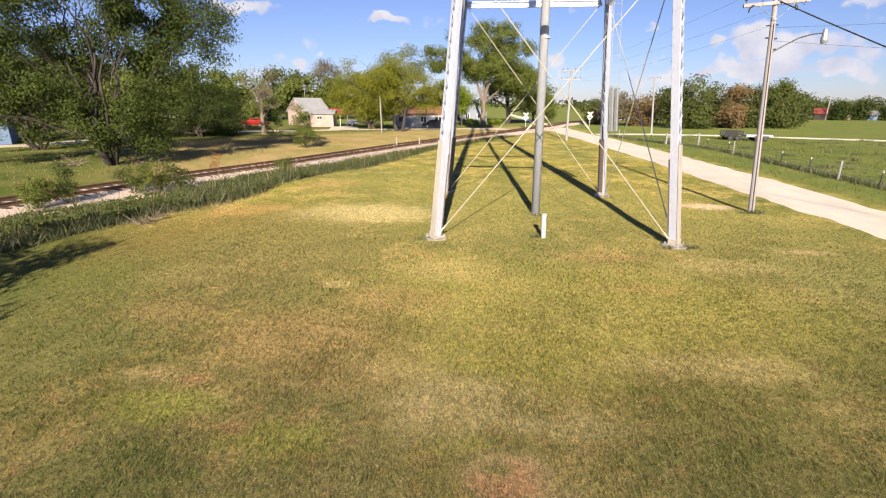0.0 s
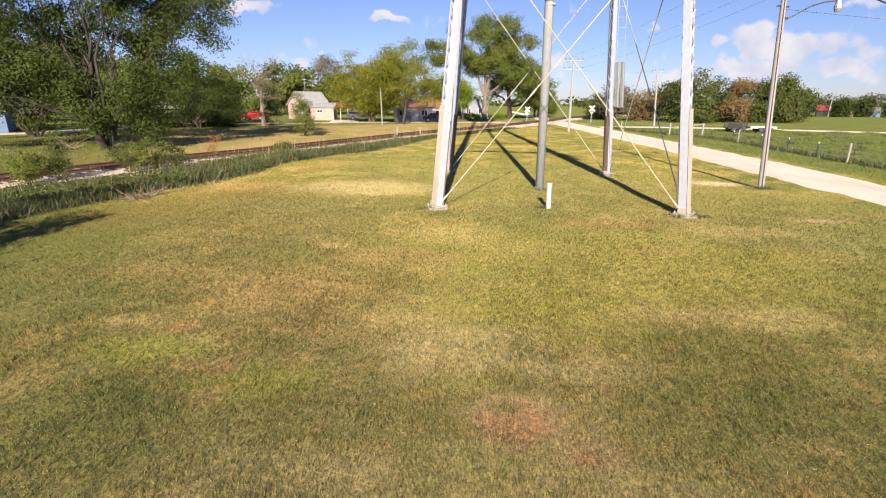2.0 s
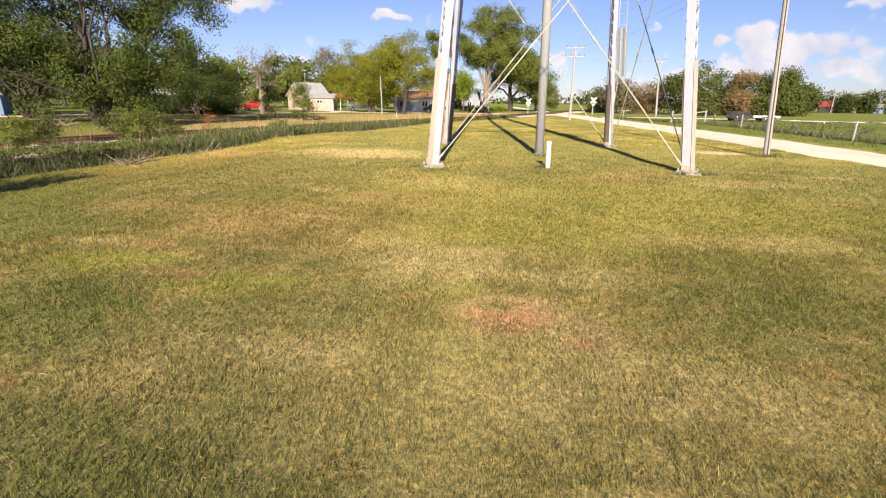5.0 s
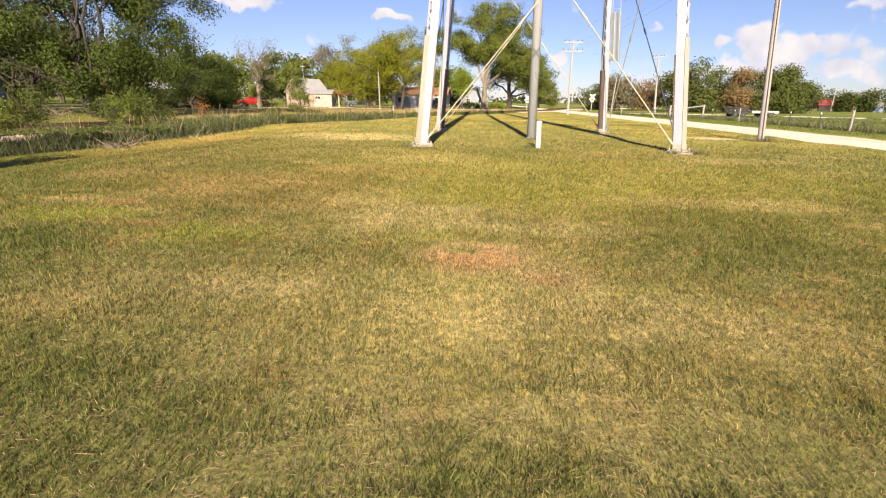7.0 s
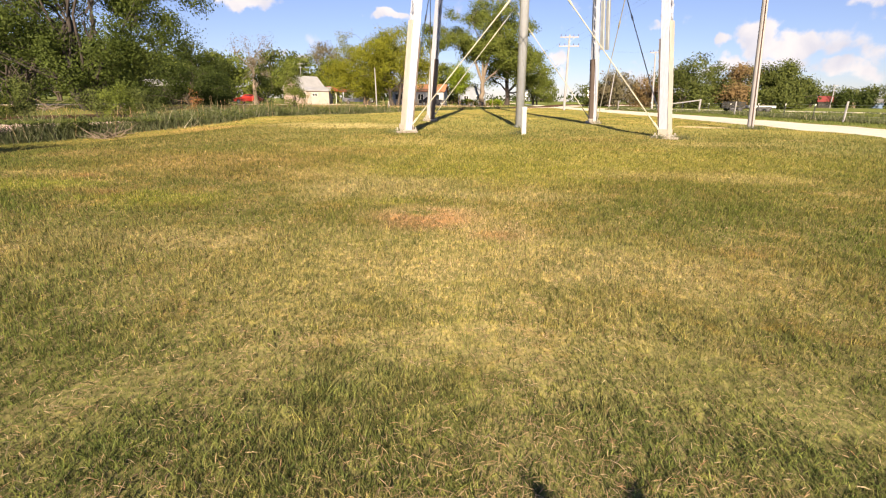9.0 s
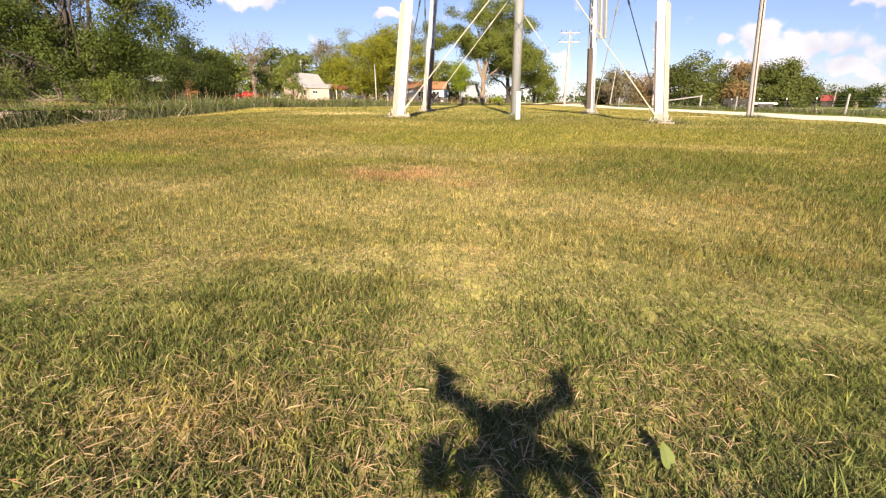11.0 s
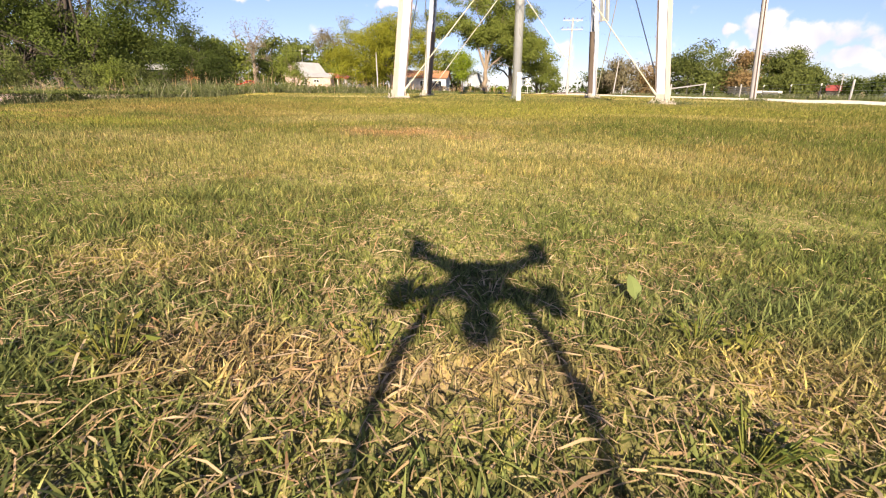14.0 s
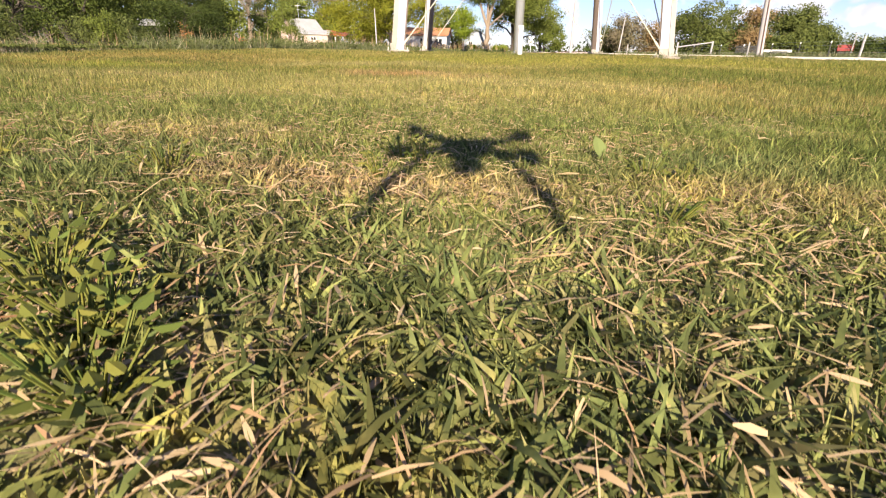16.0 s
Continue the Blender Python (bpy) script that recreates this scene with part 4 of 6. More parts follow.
BARK_PALE = simple("pale_tan_bark", (0.24, 0.19, 0.14), (0.17, 0.13, 0.1), 2.0, 0.9, 0, 12, 0.6, (3, 3, 0.6))


def tube_arrays(pts, radii, n=6):
    pts = np.asarray(pts, float)
    d = np.gradient(pts, axis=0)
    d /= np.linalg.norm(d, axis=1)[:, None] + 1e-9
    ref = np.where(np.abs(d[:, 2:3]) < 0.9, np.array([[0, 0, 1.0]]), np.array([[1.0, 0, 0]]))
    a = np.cross(d, ref)
    a /= np.linalg.norm(a, axis=1)[:, None] + 1e-9
    b = np.cross(d, a)
    ang = np.arange(n) * 2 * np.pi / n
    V = pts[:, None] + np.asarray(radii)[:, None, None] * (np.cos(ang)[None, :, None] * a[:, None] + np.sin(ang)[None, :, None] * b[:, None])
    m = len(pts)
    i = (np.arange(m - 1)[:, None] * n + np.arange(n)[None]).ravel()
    j = (np.arange(m - 1)[:, None] * n + (np.arange(n)[None] + 1) % n).ravel()
    return V.reshape(-1, 3), np.stack([i, j, j + n, i + n], -1)


def leaf_arrays(rng, centres, size, droop=0.3, out=None, slim=0.23):
    """One small leaf spray at each centre; with out it tends to face that way."""
    n = len(centres)
    if out is None:
        u = rng.normal(size=(n, 3))
        u[:, 2] -= droop
        u /= np.linalg.norm(u, axis=1)[:, None]
        w = np.cross(u, rng.normal(size=(n, 3)))
    else:
        face = out / (np.linalg.norm(out, axis=1)[:, None] + 1e-9) + rng.normal(0, 0.55, (n, 3))
        u = np.cross(face, rng.normal(size=(n, 3)))
        u /= np.linalg.norm(u, axis=1)[:, None] + 1e-9
        w = np.cross(face, u)
    w /= np.linalg.norm(w, axis=1)[:, None] + 1e-9
    s = (size * rng.uniform(0.6, 1.35, n))[:, None]
    V = np.stack([centres - u * s * 0.55, centres + w * s * slim, centres + u * s * 0.55, centres - w * s * slim], 1)
    return V.reshape(-1, 3), np.arange(n * 4).reshape(-1, 4)


def tree(name, x, y, blobs, trunk_r, stems, leaf, bark, n_clump, per, leaf_size, spread, label, category="tree", group="", seed=1, fork=0.25, extra=0, bare=0.0, limbs=6, slim=0.5, gather=5, trunk_top=0.0, arms=()):
    """blobs: (dx, dy, z, rx, ry, rz, share) of the crown; limbs run from the stems to clumps of leaves in them."""
    rng = np.random.default_rng(seed)
    root = thing(name, pose(x, y, gh(x, y)), label, category, group)
    share = np.array([b[6] for b in blobs])
    # boughs spread through the crown, with clumps of leaves round each and gaps between them
    n_bough = max(5, n_clump // gather)
    pick = rng.choice(len(blobs), n_bough, p=share / share.sum())
    d = rng.normal(size=(n_bough, 3))
    d /= np.linalg.norm(d, axis=1)[:, None]
    r = rng.uniform(0.25, 1.0, n_bough) ** 0.5
    B = np.array([b[:6] for b in blobs])[pick]
    bough = B[:, :3] + d * r[:, None] * B[:, 3:6] * rng.uniform(0.82, 1.08, n_bough)[:, None]
    own = rng.integers(n_bough, size=n_clump)
    C = bough[own] + np.clip(rng.normal(size=(n_clump, 3)), -1.8, 1.8) * spread * np.array([1.25, 1.25, 0.8])
    C[:, 2] = np.maximum(C[:, 2], 0.25)
    top = max(b[2] for b in blobs)
    TV, TF, k = [], [], 0
    ends = []
    for s in range(stems):
        a = 2 * np.pi * s / stems + rng.uniform(-0.5, 0.5)
        out = 0 if stems == 1 else rng.uniform(0.12, 0.3)
        p0 = np.array([np.cos(a), np.sin(a), 0]) * (0 if stems == 1 else trunk_r * 1.2)
        p0[2] = -0.2
        hgt = trunk_top or top * rng.uniform(0.85, 1.1)
        p = [p0 + np.array([np.cos(a) * out * hgt * t ** 1.3, np.sin(a) * out * hgt * t ** 1.3, hgt * t]) + rng.normal(0, (0.014 if stems == 1 else 0.04) * hgt * (t > 0), 3) * np.array([1, 1, 0.2]) for t in np.linspace(0, 1, 7)]
        rad = trunk_r * (np.array([1.35, 1.05, 0.98, 0.92, 0.88, 0.85, 0.6]) if trunk_top else np.array([1.35, 1.0, 0.85, 0.65, 0.45, 0.28, 0.1])) * (1 if stems == 1 else rng.uniform(0.6, 1))
        fine = catmull(p, hgt / 17)
        V, F = tube_arrays(fine, np.interp(np.linspace(0, 6, len(fine)), np.arange(7), rad), 9)
        TV.append(V), TF.append(F + k)
        k += len(V)
        ends.append((np.array(p), rad))
    LV, LF, kl = [], [], 0

    def limb(q, tip, r0, sway):
        nonlocal kl
        ln = np.linalg.norm(tip - q)
        mid = q + (tip - q) * 0.5 + rng.normal(0, sway, 3) * ln + np.array([0, 0, 0.1 * ln])
        pts = [q, q + (mid - q) * 0.5 + rng.normal(0, sway * 0.5, 3) * ln, mid, mid + (tip - mid) * 0.55 + rng.normal(0, sway * 0.5, 3) * ln, tip]
        V, F = tube_arrays(pts, [r0, r0 * 0.85, r0 * 0.62, r0 * 0.4, r0 * 0.1], 6)
        LV.append(V), LF.append(F + kl)
        kl += len(V)
        return np.array(pts), r0

    # main limbs to clumps far from one another, then lesser ones from the nearest limb
    pool = list(rng.permutation(n_clump))
    first = pool[0]
    dist = np.linalg.norm(C - C[first], axis=1)
    mains, branches = [first], []
    for _ in range(limbs * stems - 1):
        far = int(np.argmax(dist))
        mains.append(far)
        dist = np.minimum(dist, np.linalg.norm(C - C[far], axis=1))
    for tip, r0 in arms:
        branches.append(limb(ends[0][0][5], np.array(tip, float), r0, 0.05))
    for c in mains:
        if arms:
            near = min(branches, key=lambda br: np.linalg.norm(br[0][2] - C[c]))
            branches.append(limb(near[0][rng.integers(1, 4)], C[c], near[1] * 0.4, 0.07))
            continue
        P, R = ends[rng.integers(len(ends))]
        hd = np.linalg.norm(P[:, :2] - C[c][:2], axis=1)
        t = float(np.clip(np.interp((C[c][2] - hd * rng.uniform(0.6, 1.2)).mean(), P[:, 2], np.arange(7)), fork * 6, 5.4))
        s = int(t)
        q = P[s] + (P[s + 1] - P[s]) * (t - s)
        branches.append(limb(q, C[c], R[s] * slim * rng.uniform(0.8, 1.24), 0.07))
    for c in pool[: n_clump // 3 + extra]:
        best, gap = None, 1e9
        for pts, r0 in branches:
            for s in (1, 2, 3):
                g = np.linalg.norm(pts[s] - C[c]) + max(0.0, pts[s][2] - C[c][2]) * 1.5
                if g < gap:
                    best, gap = (pts[s], r0 * (0.7, 0.5, 0.36)[s - 1]), g
        limb(best[0], C[c], min(best[1] * 0.6, 0.03 + 0.012 * gap), 0.09)
    raw_mesh("trunk", np.concatenate(TV), np.concatenate(TF), bark, root, smooth=True)
    if LV:
        raw_mesh("branchwork", np.concatenate(LV), np.concatenate(LF), bark, root, smooth=True)
    keep = rng.uniform(size=n_clump) >= bare
    cen, hub = np.repeat(C[keep], per, 0), np.repeat(bough[own][keep], per, 0)
    cen = cen + np.clip(rng.normal(size=cen.shape), -1.7, 1.7) * spread * np.array([1, 1, 0.75])
    cen[:, 2] = np.maximum(cen[:, 2], 0.05)
    mass = (np.array([b[:3] for b in blobs]) * share[:, None]).sum(0) / share.sum()
    away = cen - mass
    out = (cen - hub) / (spread * 1.6) + 0.7 * away / (np.linalg.norm(away, axis=1)[:, None] + 1e-9) + np.array([0, 0, 0.25])
    V, F = leaf_arrays(rng, cen, leaf_size * 1.08, out=out)
    raw_mesh("crown", V, F, leaf, root)
    return root


def blob(dx, dy, z, rx, ry, rz, share=1.0):
    return (dx, dy, z, rx, ry, rz, share)


# the large many-stemmed tree beyond the track; u runs across the line of sight
def across(u, d, z, ru, rz, share):
    return blob(0.78 * u - 0.62 * d, 0.62 * u + 0.78 * d, z, ru * 0.85, ru * 0.8, rz, share)


tree("broad_tree", -22.7, 29.2, [across(-5.2, 0, 10.6, 5.2, 4.0, 2.8), across(1.8, 0, 11.6, 4.6, 3.2, 1.45), across(6.0, 0, 8.7, 2.8, 2.2, 1.0), across(3.4, 0, 9.2, 2.8, 2.2, 0.5), across(-0.8, 1.5, 7.4, 3.2, 2.0, 0.5), across(2.6, 1.5, 7.6, 2.6, 1.6, 0.4), across(2.2, 0, 3.4, 2.6, 1.9, 0.9), across(0.4, -1.0, 2.7, 2.4, 1.6, 0.7), across(-2.4, 0, 3.9, 2.4, 2.0, 0.7), across(2.6, -0.5, 1.5, 1.2, 1.0, 0.25),
                                 across(-6.0, 1, 5.2, 3.4, 2.6, 1.4), across(4.0, 0.5, 5.6, 2.4, 2.0, 0.9), across(-9.0, 1, 9, 3.4, 4.4, 1.4), across(-10, 1, 3.4, 3.4, 3.0, 1.0)],
     0.13, 14, LEAF_BIG, BARK_STEM, 1800, 72, 0.15, 0.39, "large many-stemmed tree with dusty green feathery crown", seed=8, fork=0.16, extra=160, limbs=3, slim=0.25)
tree("broad_tree", -36, 38, [blob(0, 0, 5, 5, 4, 4.5, 2), blob(-4, 0, 8, 5, 4, 4, 2)], 0.14, 4, LEAF_BIG, BARK_DARK, 180, 130, 0.19, 0.52, "dense green tree beside the driveway", seed=5)
tree("broad_tree", -47, 50, [blob(0, 0, 5, 6, 5, 4, 2), blob(3, 0, 8, 5, 4, 3.6, 2)], 0.3, 2, LEAF_CEDAR, BARK, 140, 110, 0.24, 0.6, "dark green tree behind the yard", seed=6)
tree("broad_tree", -35.0, 62.5, [blob(0, 0, 4.6, 3.2, 3, 3.4, 2), blob(2.2, 0, 3.4, 2.6, 2.4, 2.8, 1.2)], 0.2, 2, LEAF_CEDAR, BARK_DARK, 150, 100, 0.17, 0.42, "dark green tree crowding the tin-roofed shed", seed=91)
tree("cedar_bush", -31.4, 54.5, [blob(0, 0, 2.4, 2.8, 2.4, 2.6, 2), blob(2.4, 1, 2.0, 2.2, 2, 2.0, 1.5), blob(-2.5, 2, 3.2, 3, 2, 3, 1.5), blob(-3.4, -1, 0.9, 1.8, 1.4, 0.9, 0.8)], 0.16, 3, LEAF_CEDAR, BARK, 230, 80, 0.18, 0.5, "dark dense cedar clump in the yard", "bush", seed=7)
tree("cedar_bush", -30.6, 58, [blob(0, 0, 1.7, 2.2, 2, 1.9, 2)], 0.14, 2, LEAF_CEDAR, BARK, 100, 80, 0.18, 0.42, "dark rounded evergreen bush", "bush", seed=8)
for k, (x, y, h, r) in enumerate([(-46, 92, 8.4, 5), (-43, 112, 12.5, 6), (-38, 106, 10.5, 5), (-62, 100, 12, 8), (-58, 74, 9, 7), (-72, 82, 11, 8), (-50, 80, 7, 4.5), (-66, 62, 9, 7), (-52, 112, 12, 7), (-64, 116, 12, 7), (-33, 120, 10, 6), (-24, 118, 10, 6), (-5, 118, 9, 6), (-78, 106, 12, 8),
                                  (-56, 94, 10, 6), (-70, 94, 12, 7), (-86, 92, 13, 9), (-98, 100, 13, 9), (-92, 76, 13, 9), (-84, 56, 12, 8), (-74, 48, 10, 6)]):
    tree("yard_tree", x, y, [blob(0, 0, h * 0.58, r, r * 0.8, h * 0.42, 3), blob(r * 0.4, 0, h * 0.28, r * 0.9, r * 0.6, h * 0.27, 1.8)], 0.25, 2, LEAF_GROVE if k % 2 else LEAF_OAK, BARK, 110, 36, 0.58, 0.85,
         "leafy green tree in the row behind the yards", group="background trees", seed=20 + k, gather=5)
tree("dead_topped_tree", -26.6, 61.2, [blob(0, 0, 6.6, 2.5, 2.2, 2.5, 2), blob(0.6, 0, 4.2, 1.8, 1.6, 1.5, 0.8)], 0.28, 1, LEAF_GREY, BARK_PALE, 200, 14, 0.14, 0.4, "half-dead tree with bare grey-brown twigs", seed=9, fork=0.35, extra=150, bare=0.25, limbs=9)
tree("slender_tree", -21.9, 53.5, [blob(0, 0, 1.5, 1.0, 1.0, 1.3, 2), blob(0, 0, 3.2, 0.5, 0.5, 1.0, 1)], 0.07, 2, LEAF_CEDAR, BARK, 60, 50, 0.14, 0.26, "small dark bushy tree on the dry verge", "bush", seed=10)
tree("slender_tree", -14.6, 43.2, [blob(0, 0, 1.0, 1.1, 1.0, 0.9, 2), blob(-0.2, 0, 2.2, 0.85, 0.8, 1.0, 1.5), blob(-0.4, 0, 3.4, 0.4, 0.4, 0.8, 0.6)], 0.06, 3, LEAF_OAK, BARK, 110, 60, 0.1, 0.2, "young bushy tree on the dry verge", "bush", seed=11)
tree("tall_grey_tree", -36, 122, [blob(0, 0, 10, 4.4, 4, 5.0, 2), blob(0, 0, 5, 3.4, 3, 3.0, 1)], 0.35, 2, LEAF_GREY, BARK, 190, 60, 0.3, 0.7, "tall grey-brown feathery tree behind the houses", seed=12)
tree("spreading_elm", -15.2, 74.5, [blob(-3, 0, 6.2, 4.0, 3.4, 3.6, 2.6), blob(2, 0, 7.0, 4.2, 3.4, 3.4, 2.4), blob(-0.5, 0, 3.2, 5.2, 3.4, 2.0, 2.2)], 0.28, 2, LEAF_ELM, BARK, 430, 76, 0.19, 0.46, "broad yellow-green elm in front of the houses", seed=13, fork=0.3)
tree("spreading_elm", -10.2, 70.5, [blob(0, 0, 7.2, 3.8, 3.4, 3.0, 2), blob(2.4, 0, 6.4, 2.8, 2.6, 2.0, 0.9), blob(-3.2, 0, 5.2, 3.0, 2.6, 2.6, 1.4), blob(0, 0, 4.4, 4.2, 3, 1.7, 1.2), blob(3.6, 0, 4.6, 2.2, 2, 1.9, 0.8)], 0.3, 2, LEAF_ELM, BARK_DARK, 340, 76, 0.2, 0.5, "broad yellow-green elm in front of the houses", seed=14, fork=0.3)
tree("spreading_elm", -13.4, 98, [blob(0, 0, 11.6, 5.2, 4, 4.2, 2), blob(-3, 0, 8, 4, 3, 3, 1)], 0.36, 1, LEAF_DUSTY, BARK, 150, 60, 0.29, 0.6, "tall green tree behind the elms", seed=15)
tree("young_maple", -1.6, 90, [blob(0, 0, 4.2, 1.9, 2, 2.9, 2)], 0.12, 1, LEAF_LIME, BARK, 90, 80, 0.2, 0.42, "young tree with bright yellow-green leaves", seed=16)
tree("large_cottonwood", 2.4, 95, [blob(-1.5, 0, 13.0, 5.4, 5, 4.6, 2.4), blob(4.8, 0, 12.2, 5.0, 5, 5.2, 2.6), blob(1.5, 0, 16, 4.5, 4, 2.4, 1.2), blob(-8.4, 0, 12.0, 3.0, 2.5, 2.6, 0.9), blob(7.5, 0, 7.0, 3.8, 3, 3.4, 1.2), blob(-3.5, 0, 9.4, 3.0, 3, 1.8, 0.5), blob(2.5, 0, 9.5, 4.5, 4, 3.0, 1.4), blob(-1.0, -1, 10.2, 3.6, 3, 2.4, 0.9), blob(5.6, -1, 9.0, 4.2, 3, 3.4, 1.5)], 0.44, 1, LEAF_OAK, BARK_PALE, 820, 78, 0.27, 0.56,
     "large cottonwood with pale forked trunk and dark green crown", seed=17, fork=0.36, extra=20, limbs=9, slim=0.34, trunk_top=5.0, arms=(((-3.6, 0, 12.0), 0.3), ((3.2, 0.5, 13.0), 0.34), ((0.6, -0.5, 14.5), 0.24), ((6.4, 0, 8.5), 0.16)))
tree("cottonwood", 7.5, 101, [blob(0, 0, 10, 4.8, 4, 5.4, 2), blob(4.5, 0, 7.0, 4.0, 3, 4.4, 1.5), blob(-2, 0, 7, 3, 3, 3, 0.8)], 0.45, 1, LEAF_OAK, BARK_DARK, 260, 72, 0.29, 0.64, "dark green tree beside the crossing road", seed=18)
tree("cottonwood", 15, 116, [blob(0, 0, 4.4, 4.0, 3, 3.4, 2), blob(3, 0, 3, 2.4, 2, 2.2, 1)], 0.3, 2, LEAF_OAK, BARK, 95, 104, 0.29, 0.58, "dark green tree beside the crossing road", seed=19)
for k, (x, y, h, r, lf) in enumerate([(28, 97, 7.4, 3.4, LEAF_GREY), (33.5, 98, 6.6, 3.0, LEAF_BROWN), (26, 103, 5, 3, LEAF_OAK), (37.5, 89, 8.6, 4.4, LEAF_OAK), (43.5, 93, 7.6, 3.6, LEAF_OAK), (46.5, 91, 7.8, 1.8, LEAF_BROWN), (51, 94, 8.0, 4.0, LEAF_OAK),
                                      (57, 94, 7.8, 3.6, LEAF_OAK), (53.5, 92.5, 7.4, 2.6, LEAF_OAK), (59.6, 99, 8.6, 3.9, LEAF_OAK), (64.5, 108, 8.0, 3.2, LEAF_OAK), (64.0, 104, 4.2, 3.0, LEAF_CEDAR), (40, 100, 8, 4, LEAF_CEDAR), (49, 99, 8.2, 4, LEAF_OAK)]):
    tree("grove_tree", x, y, [blob(0, 0, h * 0.55, r, r * 0.8, h * 0.4, 3), blob(0, -1, h * 0.25, r * 0.95, r * 0.7, h * 0.24, 1.6)], 0.2, 2, LEAF_GROVE if lf is LEAF_OAK else lf, BARK, 150, 42 if lf not in (LEAF_GREY, LEAF_BROWN) else 40, 0.34, 0.6,
         "russet budding tree in the field grove" if lf is LEAF_BROWN else "bare greyish tree in the field grove" if lf is LEAF_GREY else "dark green tree in the field grove", group="grove trees", seed=40 + k)
for k, (x, y, h, r) in enumerate([(70, 116, 7.6, 3.6), (75, 122, 8.0, 4.2), (81, 131, 8.0, 4.6), (88, 142, 8.4, 5), (95, 156, 7, 5), (104, 160, 7.5, 5), (104.6, 147, 4.6, 1.2), (112, 158, 7.5, 5.5), (111.8, 149, 4.2, 0.9), (120, 158, 7.4, 5.5), (119.4, 148, 4.4, 1.6), (129, 154, 8, 6), (126, 140, 7, 5), (138, 146, 8, 6), (140, 126, 8, 6)]):
    tree("farm_tree", x, y, [blob(0, 0, h * 0.42, r, r * 0.8, h * 0.38, 3)], 0.2, 2, LEAF_GROVE if k % 2 else LEAF_CEDAR, BARK, 80, 30, 0.56, 0.8, "dark green tree by the distant farm", group="farm trees", seed=60 + k, gather=5)
# shrubs in the verge beside the track
for i, (x, y, h, r) in enumerate([(-16.8, 17.4, 1.5, 0.5), (-16.4, 18.5, 1.95, 0.5), (-15.3, 21.0, 1.8, 0.7), (-14.3, 21.1, 1.85, 0.65), (-13.5, 21.6, 1.45, 0.65), (-11.2, 29.4, 1.05, 0.5), (-19.4, 16.2, 1.0, 0.6), (-13.6, 17.6, 0.6, 0.7)]):
    tree("verge_bush", x, y, [blob(0, 0, h * 0.5, r, r, h * 0.5, 2)], 0.03, 4, LEAF_WEED if i % 3 else LEAF_OAK, BARK_DARK, 80, 34, 0.075, 0.13, "small leafy wild bush beside the track", "bush", "verge bushes", seed=70 + i)
for k, x in enumerate((-0.6, 1.0, 4.2, 5.4)):
    tree("hedge_bush", x, 95.0 - 0.2 * k, [blob(0, 0, 0.5, 0.9, 0.7, 0.45, 2)], 0.03, 3, LEAF_LIME, BARK, 30, 70, 0.14, 0.2, "low clipped yellow-green hedge bush", "bush", "hedge by the white house", seed=95 + k)
tree("russet_weed", -15.4, 28.8, [blob(0, 0, 1.0, 0.55, 0.5, 0.75, 2)], 0.014, 6, LEAF_RUST, BARK_RUST, 70, 8, 0.06, 0.08, "tall rust-brown dead dock weed beside the track", "weed", seed=97, extra=20)
# a tree out of sight whose shade falls on the lawn's corner
tree("cedar_tree", -12.2, 1.4, [blob(0, 0, 2.5, 2.5, 2.2, 2.4, 2), blob(0, 0, 4.3, 1.5, 1.4, 1.6, 1)], 0.16, 1, LEAF_CEDAR, BARK, 200, 60, 0.22, 0.4, "dark cedar standing at the lawn's edge", seed=90)


def far_woods():
    """Low woods round the horizon."""
    rng = np.random.default_rng(77)
    n = 450
    a = rng.uniform(0, 2 * np.pi, n)
    d = rng.uniform(420, 900, n)
    ctr = np.stack([2 + d * np.sin(a), d * np.cos(a), rng.uniform(1, 5, n) * (d / 600)], -1)
    c = np.repeat(ctr, 34, 0)
    c += rng.normal(size=c.shape) * np.array([9, 9, 2.0])
    c[:, 2] = np.maximum(c[:, 2], 0.3)
    V, F = leaf_arrays(rng, c, 4.0)
    tagged(raw_mesh("far_woods", V, F, LEAF_CEDAR), "low dark woods along the horizon", "woods", kind="stuff")


far_woods()


def brush_pile(x, y, n, r, label, seed):
    """A loose heap of dead branches."""
    rng = random.Random(seed)
    root = thing("brush_pile", pose(x, y, gh(x, y)), label, "brush pile")
    for _ in range(n):
        a, c = rng.uniform(0, 6.283), Vector((rng.uniform(-r, r) * 0.5, rng.uniform(-r, r) * 0.5, 0))
        ln = rng.uniform(0.6, 1.6) * r
        d = Vector((math.cos(a), math.sin(a), rng.uniform(0.05, 0.7))).normalized()
        bm = bmesh.new()
        p0 = c + Vector((0, 0, -0.03))
        mid = p0 + d * ln * 0.5 + Vector((rng.uniform(-0.1, 0.1), rng.uniform(-0.1, 0.1), rng.uniform(-0.05, 0.1)))
        tube(bm, [p0, mid, p0 + d * ln], [0.022, 0.014, 0.006], 6)
        part("branch", bm, BARK_PALE, root)


brush_pile(-25.0, 28.6, 34, 1.0, "heap of pale dead branches under the tree", 31)
brush_pile(-12.0, 17.2, 30, 0.7, "small heap of dry sticks at the lawn's edge", 32)
brush_pile(-20.6, 29.6, 16, 0.8, "few fallen branches under the tree", 33)


